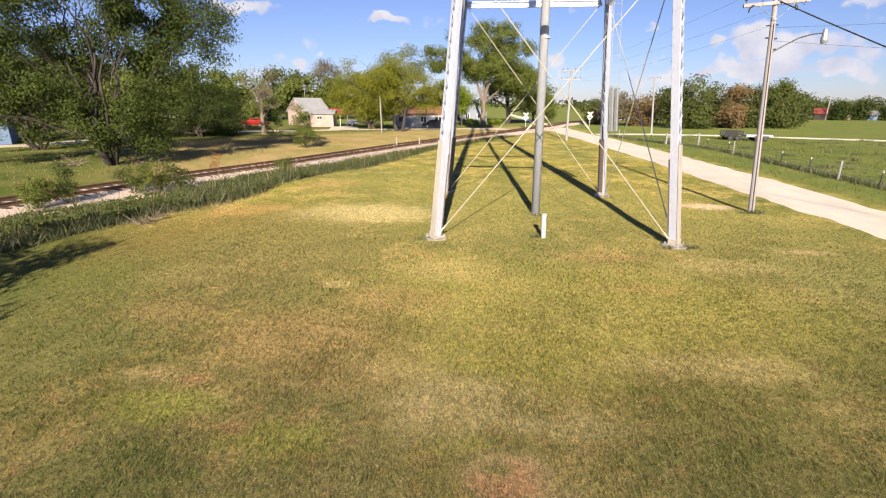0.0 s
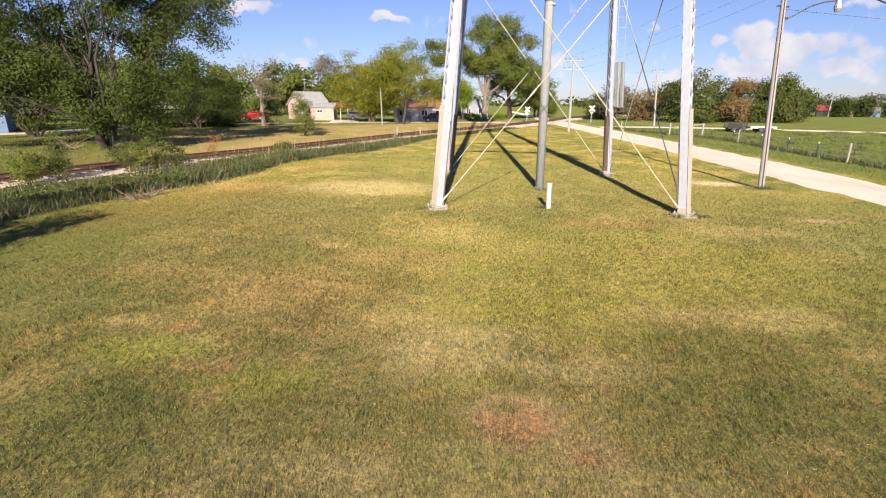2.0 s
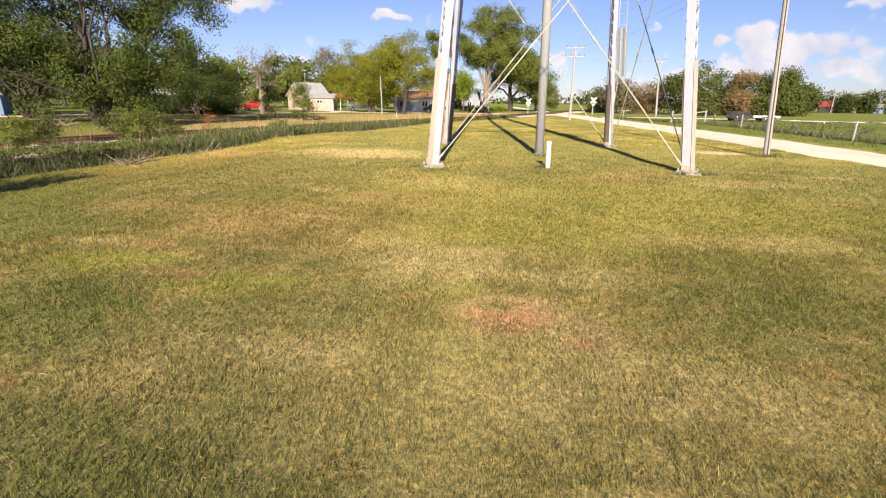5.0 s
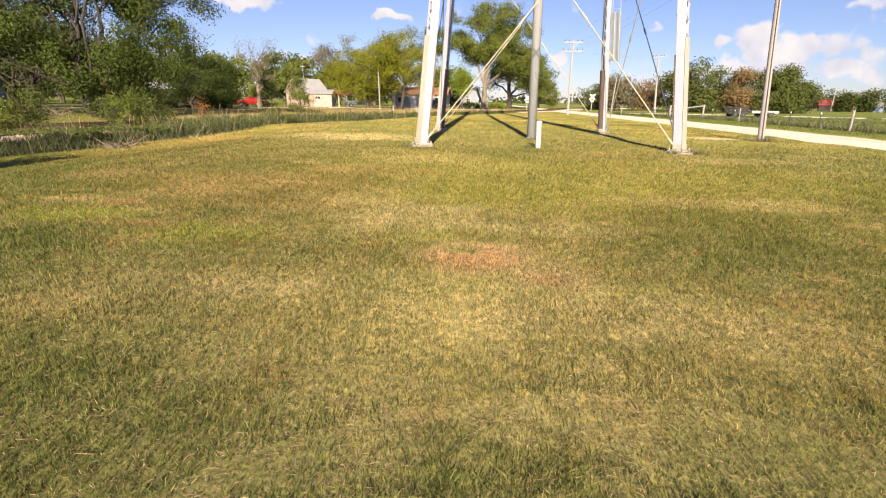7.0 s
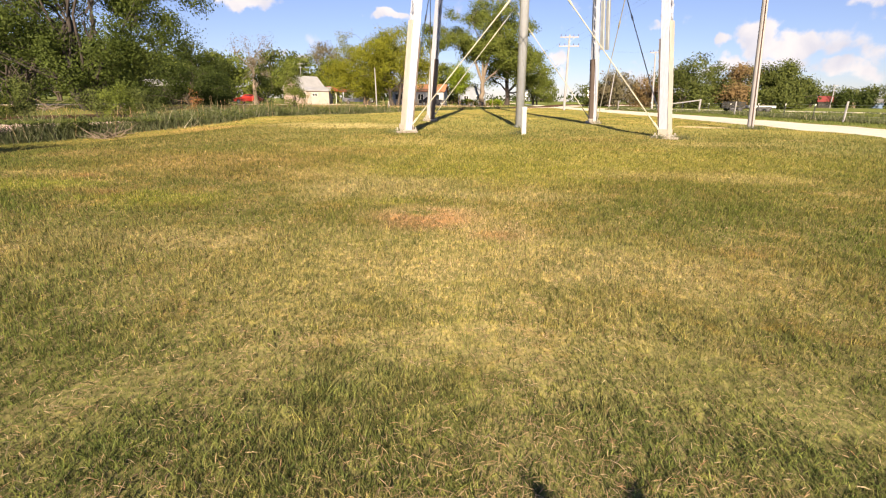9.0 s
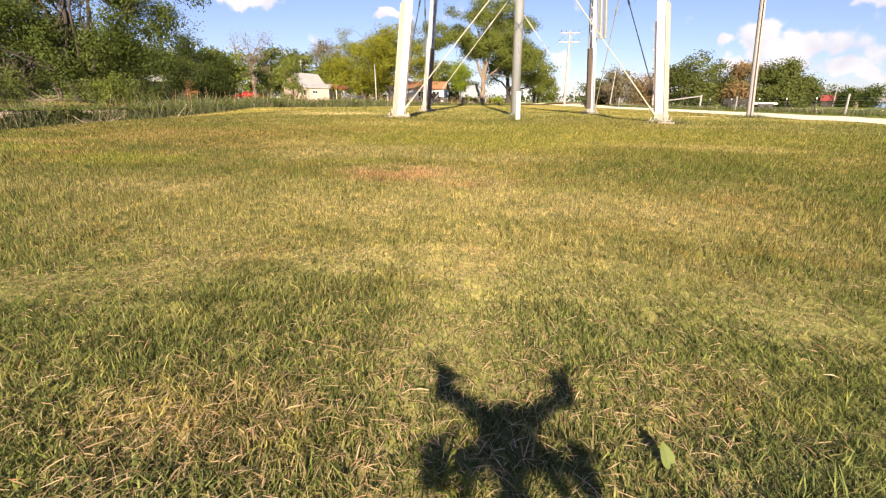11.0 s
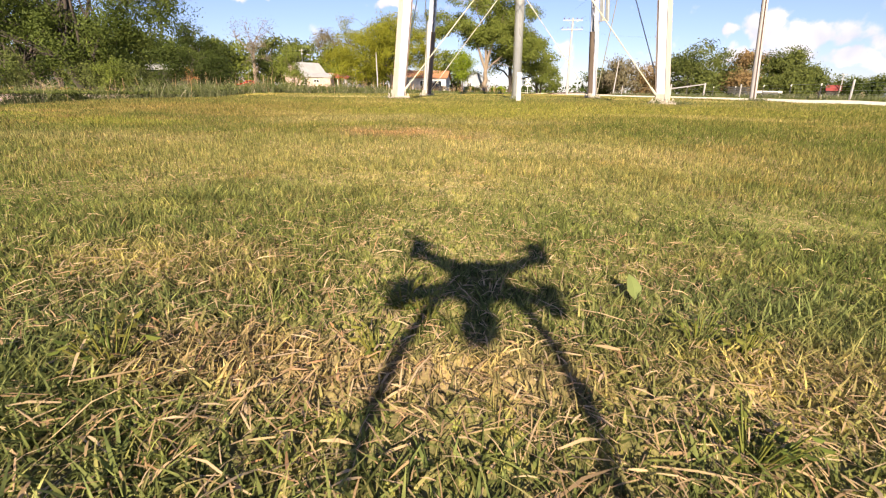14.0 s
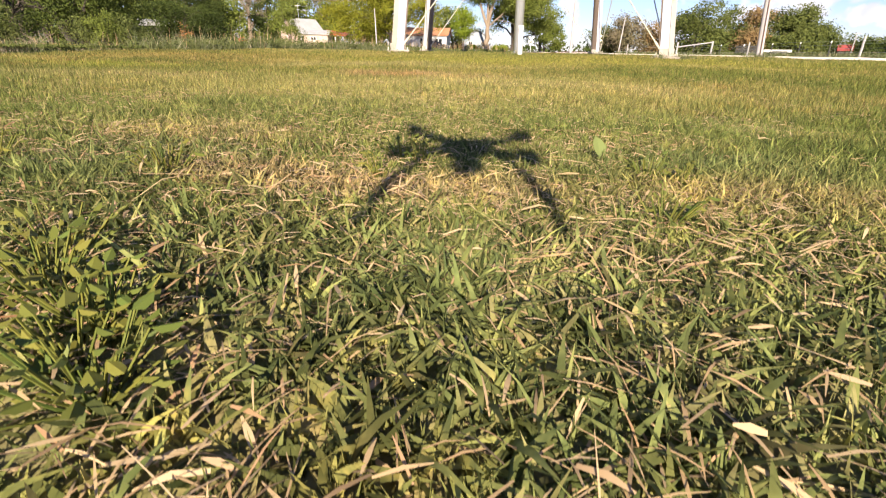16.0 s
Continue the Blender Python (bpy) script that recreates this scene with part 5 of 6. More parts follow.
# ---- houses ----
CREAM = simple("cream_siding", (0.46, 0.355, 0.32), (0.38, 0.29, 0.26), 1, 0.8)
WHITE_SIDING = simple("white_siding", (0.46, 0.48, 0.52), (0.38, 0.4, 0.44), 1, 0.7)
# white siding again, with the shade it stands in put into the colour
SHADE_SIDING = simple("shaded_white_siding", (0.27, 0.3, 0.36), (0.22, 0.25, 0.31), 1, 0.7)
TAN_WALL = simple("tan_siding", (0.3, 0.23, 0.17), (0.24, 0.18, 0.14), 1, 0.8)
DARK_WALL = simple("tarred_board", (0.035, 0.033, 0.03), (0.05, 0.045, 0.04), 1, 0.9)
ROOF_TIN = simple("pale_metal_roof", (0.5, 0.5, 0.5), (0.42, 0.42, 0.42), 0.8, 0.4, 0.2)
ROOF_RED = simple("red_metal_roof", (0.5, 0.06, 0.045), (0.4, 0.05, 0.04), 1, 0.5)
ROOF_DULL_RED = simple("faded_red_metal_roof", (0.27, 0.05, 0.045), (0.2, 0.045, 0.04), 1, 0.7)
ROOF_BROWN = simple("rust_brown_shingles", (0.42, 0.2, 0.1), (0.33, 0.16, 0.09), 1, 0.9)
ROOF_GREY = simple("grey_shingles", (0.2, 0.2, 0.21), (0.28, 0.28, 0.29), 1, 0.9)
PANE = simple("dark_window_glass", (0.02, 0.025, 0.03), (0.03, 0.035, 0.04), 1, 0.08, 0, 20, 0)
BLUE_WALL = simple("blue_grey_siding", (0.13, 0.2, 0.34), (0.17, 0.25, 0.4), 1, 0.7)


def house(x, y, turn, w, d, eave, ridge, wall, roof, label, windows=(), door=None, over=0.3, along=True):
    """Gabled house, w wide along its front (its front looks to local -y), ridge along x if along."""
    root = thing("house", pose(x, y, gh(x, y) - 0.05, 0, 0, turn), label, "house")
    bm = bmesh.new()
    X, Y = w / 2, d / 2
    lo = [bm.verts.new(p) for p in ((-X, -Y, -0.3), (X, -Y, -0.3), (X, Y, -0.3), (-X, Y, -0.3))]
    hi = [bm.verts.new(p) for p in ((-X, -Y, eave), (X, -Y, eave), (X, Y, eave), (-X, Y, eave))]
    if along:
        g = [bm.verts.new((-X, 0, ridge)), bm.verts.new((X, 0, ridge))]
        bm.faces.new((hi[1], hi[2], g[1]))
        bm.faces.new((hi[3], hi[0], g[0]))
    else:
        g = [bm.verts.new((0, -Y, ridge)), bm.verts.new((0, Y, ridge))]
        bm.faces.new((hi[0], hi[1], g[0]))
        bm.faces.new((hi[2], hi[3], g[1]))
    for i in range(4):
        bm.faces.new((lo[i], lo[(i + 1) % 4], hi[(i + 1) % 4], hi[i]))
    part("wall", bm, wall, root)
    run = Y if along else X
    span_len = (w if along else d) + 2 * over
    slope = math.atan2(ridge - eave, run)
    ln = math.hypot(run, ridge - eave) + over
    for s in (-1, 1):
        bm = bmesh.new()
        if along:
            c = Vector((0, s * (run + over * math.cos(slope)) / 2, ridge - (ln / 2) * math.sin(slope) + 0.07))
            box(bm, c, (span_len, ln, 0.1), pose(0, 0, 0, -s * math.degrees(slope), 0, 0))
        else:
            c = Vector((s * (run + over * math.cos(slope)) / 2, 0, ridge - (ln / 2) * math.sin(slope) + 0.07))
            box(bm, c, (ln, span_len, 0.1), pose(0, 0, 0, 0, s * math.degrees(slope), 0))
        part("roof", bm, roof, root)
    for wx, wz, ww, wh in windows:
        bm = bmesh.new()
        box(bm, (wx, -Y - 0.02, wz), (ww, 0.05, wh))
        win = part("window", bm, WHITE, root, "white-framed window")
        for s in (-1, 1):
            bm = bmesh.new()
            box(bm, (wx + s * ww * 0.235, -Y - 0.045, wz), (ww * 0.4, 0.02, wh * 0.84))
            part("pane", bm, PANE, win, "dark glass")
    if door:
        bm = bmesh.new()
        box(bm, (door, -Y - 0.02, 1.0), (0.95, 0.05, 2.05))
        dr = part("door", bm, WHITE, root)
        bm = bmesh.new()
        bmesh.ops.create_icosphere(bm, subdivisions=1, radius=0.04, matrix=Matrix.Translation((door + 0.36, -Y - 0.07, 1.0)))
        part("handle", bm, DARK_METAL, dr)
    return root


home = house(-29.9, 88.2, 56, 5.4, 5.0, 2.5, 4.7, CREAM, ROOF_TIN, "cream house with pale metal roof and red porch", windows=((-2.2, 1.5, 1.2, 1.1),))
ext = house(-25.4, 82.8, 8, 3.8, 3.6, 2.2, 2.75, CREAM, ROOF_TIN, "low cream lean-to wing with small paired window", windows=((-0.4, 1.55, 0.9, 0.5),))


def antenna_mast(x, y, h):
    root = thing("antenna_mast", pose(x, y, gh(x, y)), "thin pale antenna mast beside the cream house", "antenna")
    bm = bmesh.new()
    tube(bm, [(0, 0, -0.2), (0, 0, h)], [0.05, 0.035], 8)
    part("mast", bm, GALV, root)
    for z, w in ((h - 0.3, 1.0), (h - 0.9, 0.6)):
        bm = bmesh.new()
        bar(bm, (-w / 2, 0, z), (w / 2, 0, z + 0.05), 0.06, 0.06)
        part("aerial_arm", bm, GALV, root)


antenna_mast(-31.2, 90.5, 7.2)


def bare_post(x, y, h, lean, label):
    root = thing("bare_post", pose(x, y, gh(x, y), 0, lean, 0), label, "post")
    bm = bmesh.new()
    tube(bm, [(0, 0, -0.3), (0.02, 0, h * 0.5), (0, 0, h)], [0.085, 0.075, 0.05], 10)
    part("pole", bm, POLE_WOOD, root)


bare_post(-12.0, 66.0, 4.9, -1.5, "pale weathered post standing before the elms")
bare_post(-6.9, 47.2, 1.05, 2, "short weathered wooden post beside the track")
bare_post(-4.7, 48.4, 1.0, -3, "short weathered wooden post beside the track")


def porch(x, y):
    root = thing("porch", pose(x, y, gh(x, y), 0, 0, 4), "open porch with red metal roof on thin posts", "porch")
    bm = bmesh.new()
    box(bm, (0, 0, 2.5), (4.0, 3.2, 0.09), pose(0, 0, 0, 11, 5, 0))
    part("roof", bm, ROOF_RED, root)
    for sx in (-1.5, 0.2, 1.5):
        bm = bmesh.new()
        box(bm, (sx, -1.4, 0.9), (0.1, 0.1, 2.0))
        part("post", bm, WHITE, root)


porch(-23.2, 85.6)
house(-8.2, 84.5, -2, 8.6, 6.0, 2.3, 3.4, WHITE_SIDING, ROOF_BROWN, "grey-white bungalow with rust-brown roof", windows=((-3.2, 1.4, 1.3, 1.0), (0.5, 1.4, 1.0, 1.0), (3.0, 1.4, 1.3, 1.0)), door=1.8)
house(0.4, 106, 0, 5.6, 7.0, 2.4, 3.9, SHADE_SIDING, ROOF_GREY, "small white house with grey gable roof", windows=((-1.2, 1.4, 0.9, 1.1), (1.3, 1.4, 0.9, 1.1)), along=False)
house(101.5, 150.0, -30, 3.0, 4, 1.8, 3.2, DARK_WALL, ROOF_DULL_RED, "distant dark shed with red roof", along=True)
house(108.2, 150, -30, 3.0, 3, 1.6, 2.8, TAN_WALL, ROOF_GREY, "distant tan farmhouse with grey roof", windows=((0, 1.4, 1, 1),), along=False)
house(115.2, 150, -30, 3.6, 3, 1.7, 2.6, BLUE_WALL, ROOF_GREY, "distant blue-grey farm building", along=True)
house(-35.8, 57.5, 30, 4.0, 4.5, 2.2, 2.8, DARK_WALL, ROOF_TIN, "dark shed with pale tin roof under trees")
house(-47.4, 43.8, 40, 5, 7, 2.0, 2.8, BLUE_WALL, ROOF_TIN, "blue-grey shed beside the driveway", windows=((0.8, 1.2, 0.8, 0.8),))


# ---- vehicles ----
CAR_RED = simple("red_car_paint", (0.42, 0.035, 0.025), (0.34, 0.03, 0.022), 1, 0.25)
CAR_DARK = simple("dark_car_paint", (0.03, 0.03, 0.035), (0.05, 0.05, 0.055), 1, 0.25)
CAR_WHITE = simple("white_car_paint", (0.58, 0.58, 0.58), (0.52, 0.52, 0.52), 1, 0.25)
TYRE = simple("tyre_rubber", (0.02, 0.02, 0.02), (0.03, 0.03, 0.03), 4, 0.8)


def wheel(root, x, y, r, mat_rim):
    bm = bmesh.new()
    tube(bm, [(x, y - 0.1, r), (x, y - 0.08, r), (x, y + 0.08, r), (x, y + 0.1, r)], [r * 0.9, r, r, r * 0.9], 16)
    w = part("wheel", bm, TYRE, root)
    bm = bmesh.new()
    tube(bm, [(x, y - 0.11, r), (x, y + 0.11, r)], r * 0.55, 12)
    part("rim", bm, mat_rim, w)


def car(x, y, turn, paint, label, kind="car", length=4.5):
    root = thing(kind, pose(x, y, gh(x, y), 0, 0, turn), label, "car")
    L = length / 2
    prof = [(-L, 0.35), (-L, 0.8), (-L * 0.86, 0.92), (-L * 0.66, 0.95), (-L * 0.46, 1.38), (L * 0.12, 1.42), (L * 0.42, 0.98), (L * 0.9, 0.86), (L, 0.66), (L, 0.35)]
    if kind == "pickup":
        prof = [(-L, 0.45), (-L, 1.05), (-L * 0.1, 1.05), (-L * 0.06, 1.62), (L * 0.3, 1.64), (L * 0.5, 1.12), (L * 0.95, 1.02), (L, 0.8), (L, 0.45)]
    bm = bmesh.new()
    a = [bm.verts.new((px, -0.85 if z < 1.0 else -0.7, z)) for px, z in prof]
    b = [bm.verts.new((px, 0.85 if z < 1.0 else 0.7, z)) for px, z in prof]
    bm.faces.new(a)
    bm.faces.new(b[::-1])
    n = len(prof)
    for i in range(n):
        bm.faces.new((a[i], b[i], b[(i + 1) % n], a[(i + 1) % n]))
    bmesh.ops.recalc_face_normals(bm, faces=bm.faces)
    bmesh.ops.bevel(bm, geom=list(bm.edges), offset=0.05, segments=2, affect="EDGES")
    part("body", bm, paint, root)
    for sx in (-0.62, 0.62):
        for sy in (-0.78, 0.78):
            wheel(root, L * sx, sy, 0.33, GALV)
    for s in (-1, 1):
        bm = bmesh.new()
        box(bm, ((-0.17 if kind == "car" else 0.1) * L, s * 0.745, 1.2 if kind == "car" else 1.35), (L * (0.5 if kind == "car" else 0.3), 0.06, 0.26))
        part("window", bm, PANE, root)
        bm = bmesh.new()
        box(bm, (L - 0.02, s * 0.6, 0.68), (0.08, 0.3, 0.14))
        part("headlight", bm, WHITE, root)
    return root


car(-35.6, 78.0, 178, CAR_RED, "red car parked in the yard", length=4.4)
car(-5.6, 79.6, 5, CAR_DARK, "dark car parked before the bungalow")
car(-19.2, 84.5, 15, CAR_WHITE, "white pickup parked by the porch", "pickup", 5.2)


def stock_trailer(x, y, turn):
    root = thing("stock_trailer", pose(x, y, gh(x, y), 0, 0, turn), "dark slatted livestock trailer parked in the field", "trailer")
    bm = bmesh.new()
    box(bm, (0, 0, 0.42), (2.0, 1.6, 0.1))
    part("deck", bm, DARK_METAL, root)
    for sx in (-0.97, -0.33, 0.33, 0.97):
        for sy in (-0.82, 0.82):
            bm = bmesh.new()
            box(bm, (sx, sy, 0.8), (0.06, 0.05, 0.7))
            part("post", bm, TYRE, root)
    for z in (0.5, 0.68, 0.86, 1.06):
        for sy in (-0.82, 0.82):
            bm = bmesh.new()
            box(bm, (0, sy, z), (2.0, 0.03, 0.12))
            part("slat", bm, TYRE, root)
    for sx in (-0.4, 0.4):
        for sy in (-0.95, 0.95):
            wheel(root, sx, sy, 0.3, DARK_METAL)


stock_trailer(31.9, 60.4, -8)


def flat_trailer(x, y, turn):
    root = thing("flatbed_trailer", pose(x, y, gh(x, y), 0, 0, turn), "white flatbed trailer parked in the field", "trailer")
    bm = bmesh.new()
    box(bm, (0, 0, 0.6), (2.8, 1.7, 0.26), bevel=0.03)
    part("bed", bm, CAR_WHITE, root)
    bm = bmesh.new()
    box(bm, (0.2, -0.91, 0.5), (1.5, 0.03, 0.2))
    part("skirt", bm, DARK_METAL, root)
    bm = bmesh.new()
    bar(bm, (-1.39, 0, 0.5), (-2.2, 0, 0.45), 0.1, 0.1)
    part("tongue", bm, DARK_METAL, root)
    for sx in (-0.2, 0.6):
        for sy in (-0.8, 0.8):
            wheel(root, sx, sy, 0.3, DARK_METAL)


flat_trailer(34.2, 59.2, -8)


# ---- grass ----
def blades(rng, xy, h, w, bend, segs, lean=0.35):
    """Curved blades with segs quads each, standing at xy."""
    n = len(xy)
    a = rng.uniform(0, 2 * np.pi, n)
    face = np.stack([np.cos(a), np.sin(a), np.zeros(n)], -1)
    b = rng.uniform(0, 2 * np.pi, n)
    out = np.stack([np.cos(b), np.sin(b), np.zeros(n)], -1)
    h = h * rng.uniform(0.55, 1.3, n)
    w = w * rng.uniform(0.6, 1.3, n)
    bend = np.abs(rng.normal(0, 0.6, n) * bend + bend)
    base = np.column_stack([xy, gz(xy[:, 0], xy[:, 1]) - 0.005])
    rng_lean = np.abs(rng.normal(1.0, 0.7, n))
    rows = []
    for k in range(segs + 1):
        t = k / segs
        ang = bend * t
        reach = np.where(bend > 1e-3, (1 - np.cos(ang)) / np.maximum(bend, 1e-3), 0) * h
        rise = np.where(bend > 1e-3, np.sin(ang) / np.maximum(bend, 1e-3), t) * h
        c = base + out * (reach + lean * h * t * 0.4 * rng_lean)[:, None]
        c[:, 2] = np.maximum(c[:, 2] + rise, base[:, 2] + 0.006 * t)
        half = (w * (1 - t ** 2.2) * 0.5 + w * 0.04)[:, None] * face
        rows.append(c - half)
        rows.append(c + half)
    V = np.stack(rows, 1).reshape(-1, 3)
    m = 2 * (segs + 1)
    i = (np.arange(n)[:, None] * m + 2 * np.arange(segs)[None]).ravel()
    return V, np.stack([i, i + 1, i + 3, i + 2], -1)


def lawn_edge_x(y):
    return np.interp(y, [a for a, _ in LAWN_EDGE], [b for _, b in LAWN_EDGE])


GX, GY = 2.1, -0.6


def fan_out(rng, n, core, power, r0, r1, half):
    """Points of a fan ahead of (GX, GY) whose density is even out to core and then thins with distance."""
    r = np.linspace(r0, r1, 4000)
    w = r * np.where(r < core, 1.0, (core / r) ** power)
    cdf = np.cumsum(w) / w.sum()
    rr = np.interp(rng.uniform(size=n), cdf, r)
    # thick ahead, thinner to the sides and behind
    a = np.where(rng.uniform(size=n) < 0.86, rng.uniform(-half, half, n), rng.normal(0, 1.9, n))
    a = np.where((rr < core) & (rng.uniform(size=n) < 0.2 * rr / core), rng.uniform(-np.pi, np.pi, n), a)
    return np.column_stack([GX + rr * np.sin(a), GY + rr * np.cos(a)]), rr


def on_lawn(xy):
    worn = (np.hypot((xy[:, 0] - 10.55) / 0.85, (xy[:, 1] - 19.7) / 0.5) < 1)
    return ~worn & (xy[:, 0] > lawn_edge_x(xy[:, 1]) - 0.3) & (xy[:, 0] < np.interp(xy[:, 1], [0, 15, 22, 42, 60], [14.1, 14.0, 13.8, 13.5, 13.0]))


def tuftiness(x, y):
    """Uneven growth over the plan, about -1 to 1."""
    return (np.sin(3.1 * x + 1.7 * np.sin(2.3 * y)) * np.cos(2.7 * y - 1.3 * np.sin(1.9 * x)) + 0.6 * np.sin(7.3 * x + 5.1 * y) * np.cos(6.1 * y - 4.7 * x) + 0.4 * np.sin(15 * x - 11 * y) * np.sin(13 * y + 9 * x)) / 1.6


def slivers(rng, xy, h, w, lean):
    """Blades of one pointed face each, for grass too far off to show its bend."""
    n = len(xy)
    a, b = rng.uniform(0, 2 * np.pi, (2, n))
    face = np.stack([np.cos(a), np.sin(a), np.zeros(n)], -1) * (w * rng.uniform(0.6, 1.3, n) / 2)[:, None]
    h = h * rng.uniform(0.5, 1.35, n)
    base = np.column_stack([xy, gz(xy[:, 0], xy[:, 1]) - 0.004])
    tip = base + np.stack([np.cos(b), np.sin(b), np.zeros(n)], -1) * (h * np.abs(rng.normal(0, lean, n)))[:, None]
    tip[:, 2] += h
    return np.stack([base - face, base + face, tip], 1).reshape(-1, 3), np.arange(3 * n).reshape(-1, 3)


def cover(rng, r0, r1, r_pts, w_pts, h_pts, share, half=1.1):
    """Places of blades between two distances, as many as their size needs to cover the given share of the ground."""
    r = np.linspace(r0, r1, 2000)
    w, h = np.interp(r, r_pts, w_pts), np.interp(r, r_pts, h_pts)
    dens = np.interp(r, r_pts, share) * 2 * half * r / (0.5 * w * h)
    n = int(dens.mean() * (r1 - r0))
    rr = np.interp(rng.uniform(size=n), np.cumsum(dens) / dens.sum(), r)
    a = rng.uniform(-half, half, n) + rng.normal(0, 0.2, n)
    xy = np.column_stack([GX + rr * np.sin(a), GY + rr * np.cos(a)])
    keep = on_lawn(xy) & (rng.uniform(size=n) < 0.88 + 0.2 * tuftiness(xy[:, 0], xy[:, 1]))
    xy, rr = xy[keep], rr[keep]
    return xy, np.interp(rr, r_pts, w_pts), np.interp(rr, r_pts, h_pts) * (1 + 0.3 * tuftiness(xy[:, 0] * 0.7, xy[:, 1] * 0.7))


# where dead straw lies thickest: x, y, reach
STRAW_HEAPS = [(1.953, 0.491, 0.2), (2.245, 0.508, 0.16), (2.667, 0.525, 0.2), (1.592, 0.8, 0.24), (2.065, 1.17, 0.3), (2.538, 0.998, 0.2), (1.781, 0.181, 0.14), (2.383, 0.25, 0.12), (1.43, 4.1, 0.6), (2.09, 3.66, 0.4)]


def lawn_grass():
    rng = np.random.default_rng(11)
    V, F, k = [], [], 0
    # bent blades in tufts close by
    tufts, rr = fan_out(rng, 34000, 1.4, 1.7, 0.12, 3.2, 1.1)
    keep = rng.uniform(size=len(rr)) < (0.82 + 0.35 * tuftiness(tufts[:, 0], tufts[:, 1])) * np.interp(rr, [0.5, 1.0], [0.62, 1.0])
    tufts, rr = tufts[keep], rr[keep]
    lush = tuftiness(tufts[:, 0], tufts[:, 1])
    for lo, hi, segs in ((0, 1.2, 3), (1.2, 2.2, 2), (2.2, 99, 1)):
        sel = (rr >= lo) & (rr < hi)
        per = rng.integers(4, 8, sel.sum())
        c = np.repeat(tufts[sel], per, 0)
        r = np.repeat(rr[sel], per)
        xy = c + rng.normal(0, 1, c.shape) * (0.012 + 0.005 * r)[:, None]
        wide = np.interp(r, [0.5, 0.64, 0.8, 1.0, 1.3, 1.8, 2.6, 3.4], [0.0076, 0.0068, 0.0052, 0.004, 0.0032, 0.003, 0.0036, 0.0042])
        tall = np.repeat(0.032 + 0.012 * lush[sel] + 0.026 * rng.uniform(size=sel.sum()) ** 2.5, per) * np.interp(r, [0, 0.8, 1.2, 1.8, 4], [0.68, 0.72, 0.76, 0.7, 0.66])
        v, f = blades(rng, xy, tall, wide, np.interp(r, [0.6, 1.4], [1.5, 1.0]), segs, np.interp(r, [0.6, 1.4], [1.3, 0.7]))
        V.append(v), F.append(f + k)
        k += len(v)
    # short undergrowth between the nearest tufts
    xy, r = fan_out(rng, 95000, 1.5, 1.6, 0.12, 4.0, 1.12)
    v, f = slivers(rng, xy, 0.021 + 0.006 * tuftiness(xy[:, 0], xy[:, 1]), np.interp(r, [0.5, 4], [0.004, 0.005]), 0.6)
    tagged(raw_mesh("undergrowth", v, f, LAWN_BLADE), "shortest new grass between the taller tufts", "grass", kind="stuff")
    ob = raw_mesh("lawn_grass", np.concatenate(V), np.concatenate(F), LAWN_BLADE)
    tagged(ob, "short mown lawn grass, green mixed with straw", "grass", kind="stuff")
    # pointed blades over the rest of the lawn
    xy, w, h = cover(rng, 2.6, 34, [2.6, 3.4, 6, 12, 20, 34], [0.0052, 0.0056, 0.0085, 0.014, 0.02, 0.04], [0.034, 0.036, 0.04, 0.045, 0.045, 0.05], [0.5, 0.78, 0.7, 0.26, 0.05, 0.01])
    v, f = slivers(rng, xy, h, w, 0.55)
    tagged(raw_mesh("mown_grass", v, f, MOWN_BLADE), "short mown lawn grass under and before the tower", "grass", kind="stuff")
    # dead straw lying in it
    xy, r = fan_out(rng, 95000, 1.3, 1.7, 0.15, 9, 1.1)
    heap = np.max([np.exp(-((xy[:, 0] - hx) ** 2 + (1.6 * (xy[:, 1] - hy)) ** 2) / hr ** 2) for hx, hy, hr in STRAW_HEAPS], axis=0)
    keep = on_lawn(xy) & (rng.uniform(size=len(r)) < np.interp(r, [0.5, 0.8, 1.4, 2.5, 9], [0.75, 0.6, 0.46, 0.42, 0.25]) - 0.6 * tuftiness(xy[:, 0], xy[:, 1]) + heap)
    xy, r = xy[keep], r[keep]
    n = len(xy)
    a = rng.uniform(0, 2 * np.pi, n)
    ln = rng.uniform(0.014, 0.042, n) * np.where(rng.uniform(size=n) < np.where(r < 1.1, 0.12, 0.03), 2.2, 1.0) * np.clip(r / 6, 1, 1.4)
    d = np.stack([np.cos(a), np.sin(a), rng.normal(0, 0.18, n)], -1)
    side = np.stack([-np.sin(a), np.cos(a), rng.normal(0, 0.3, n)], -1) * (rng.uniform(0.0004, 0.0013, n) * np.where((rng.uniform(size=n) < 0.2) & (r < 1.2), 1.8, 1.0) * np.clip(r / 2.4, 1, 2.2))[:, None]
    mid = np.column_stack([xy, gz(xy[:, 0], xy[:, 1]) + rng.uniform(0.002, 0.02, n)])
    arch = np.array([[0, 0, 1.0]]) * (ln * rng.uniform(0.0, 0.12, n))[:, None]
    e0, e1 = mid - d * ln[:, None] / 2, mid + d * ln[:, None] / 2
    P = np.stack([e0 - side * 0.6, e0 + side * 0.6, mid + arch - side, mid + arch + side, e1 - side * 0.3, e1 + side * 0.3], 1).reshape(-1, 3)
    q = np.arange(n) * 6
    Q = np.concatenate([np.stack([q, q + 1, q + 3, q + 2], -1), np.stack([q + 2, q + 3, q + 5, q + 4], -1)])
    tagged(raw_mesh("lawn_thatch", P, Q, THATCH), "dead tan straw lying in the lawn", "straw", kind="stuff")


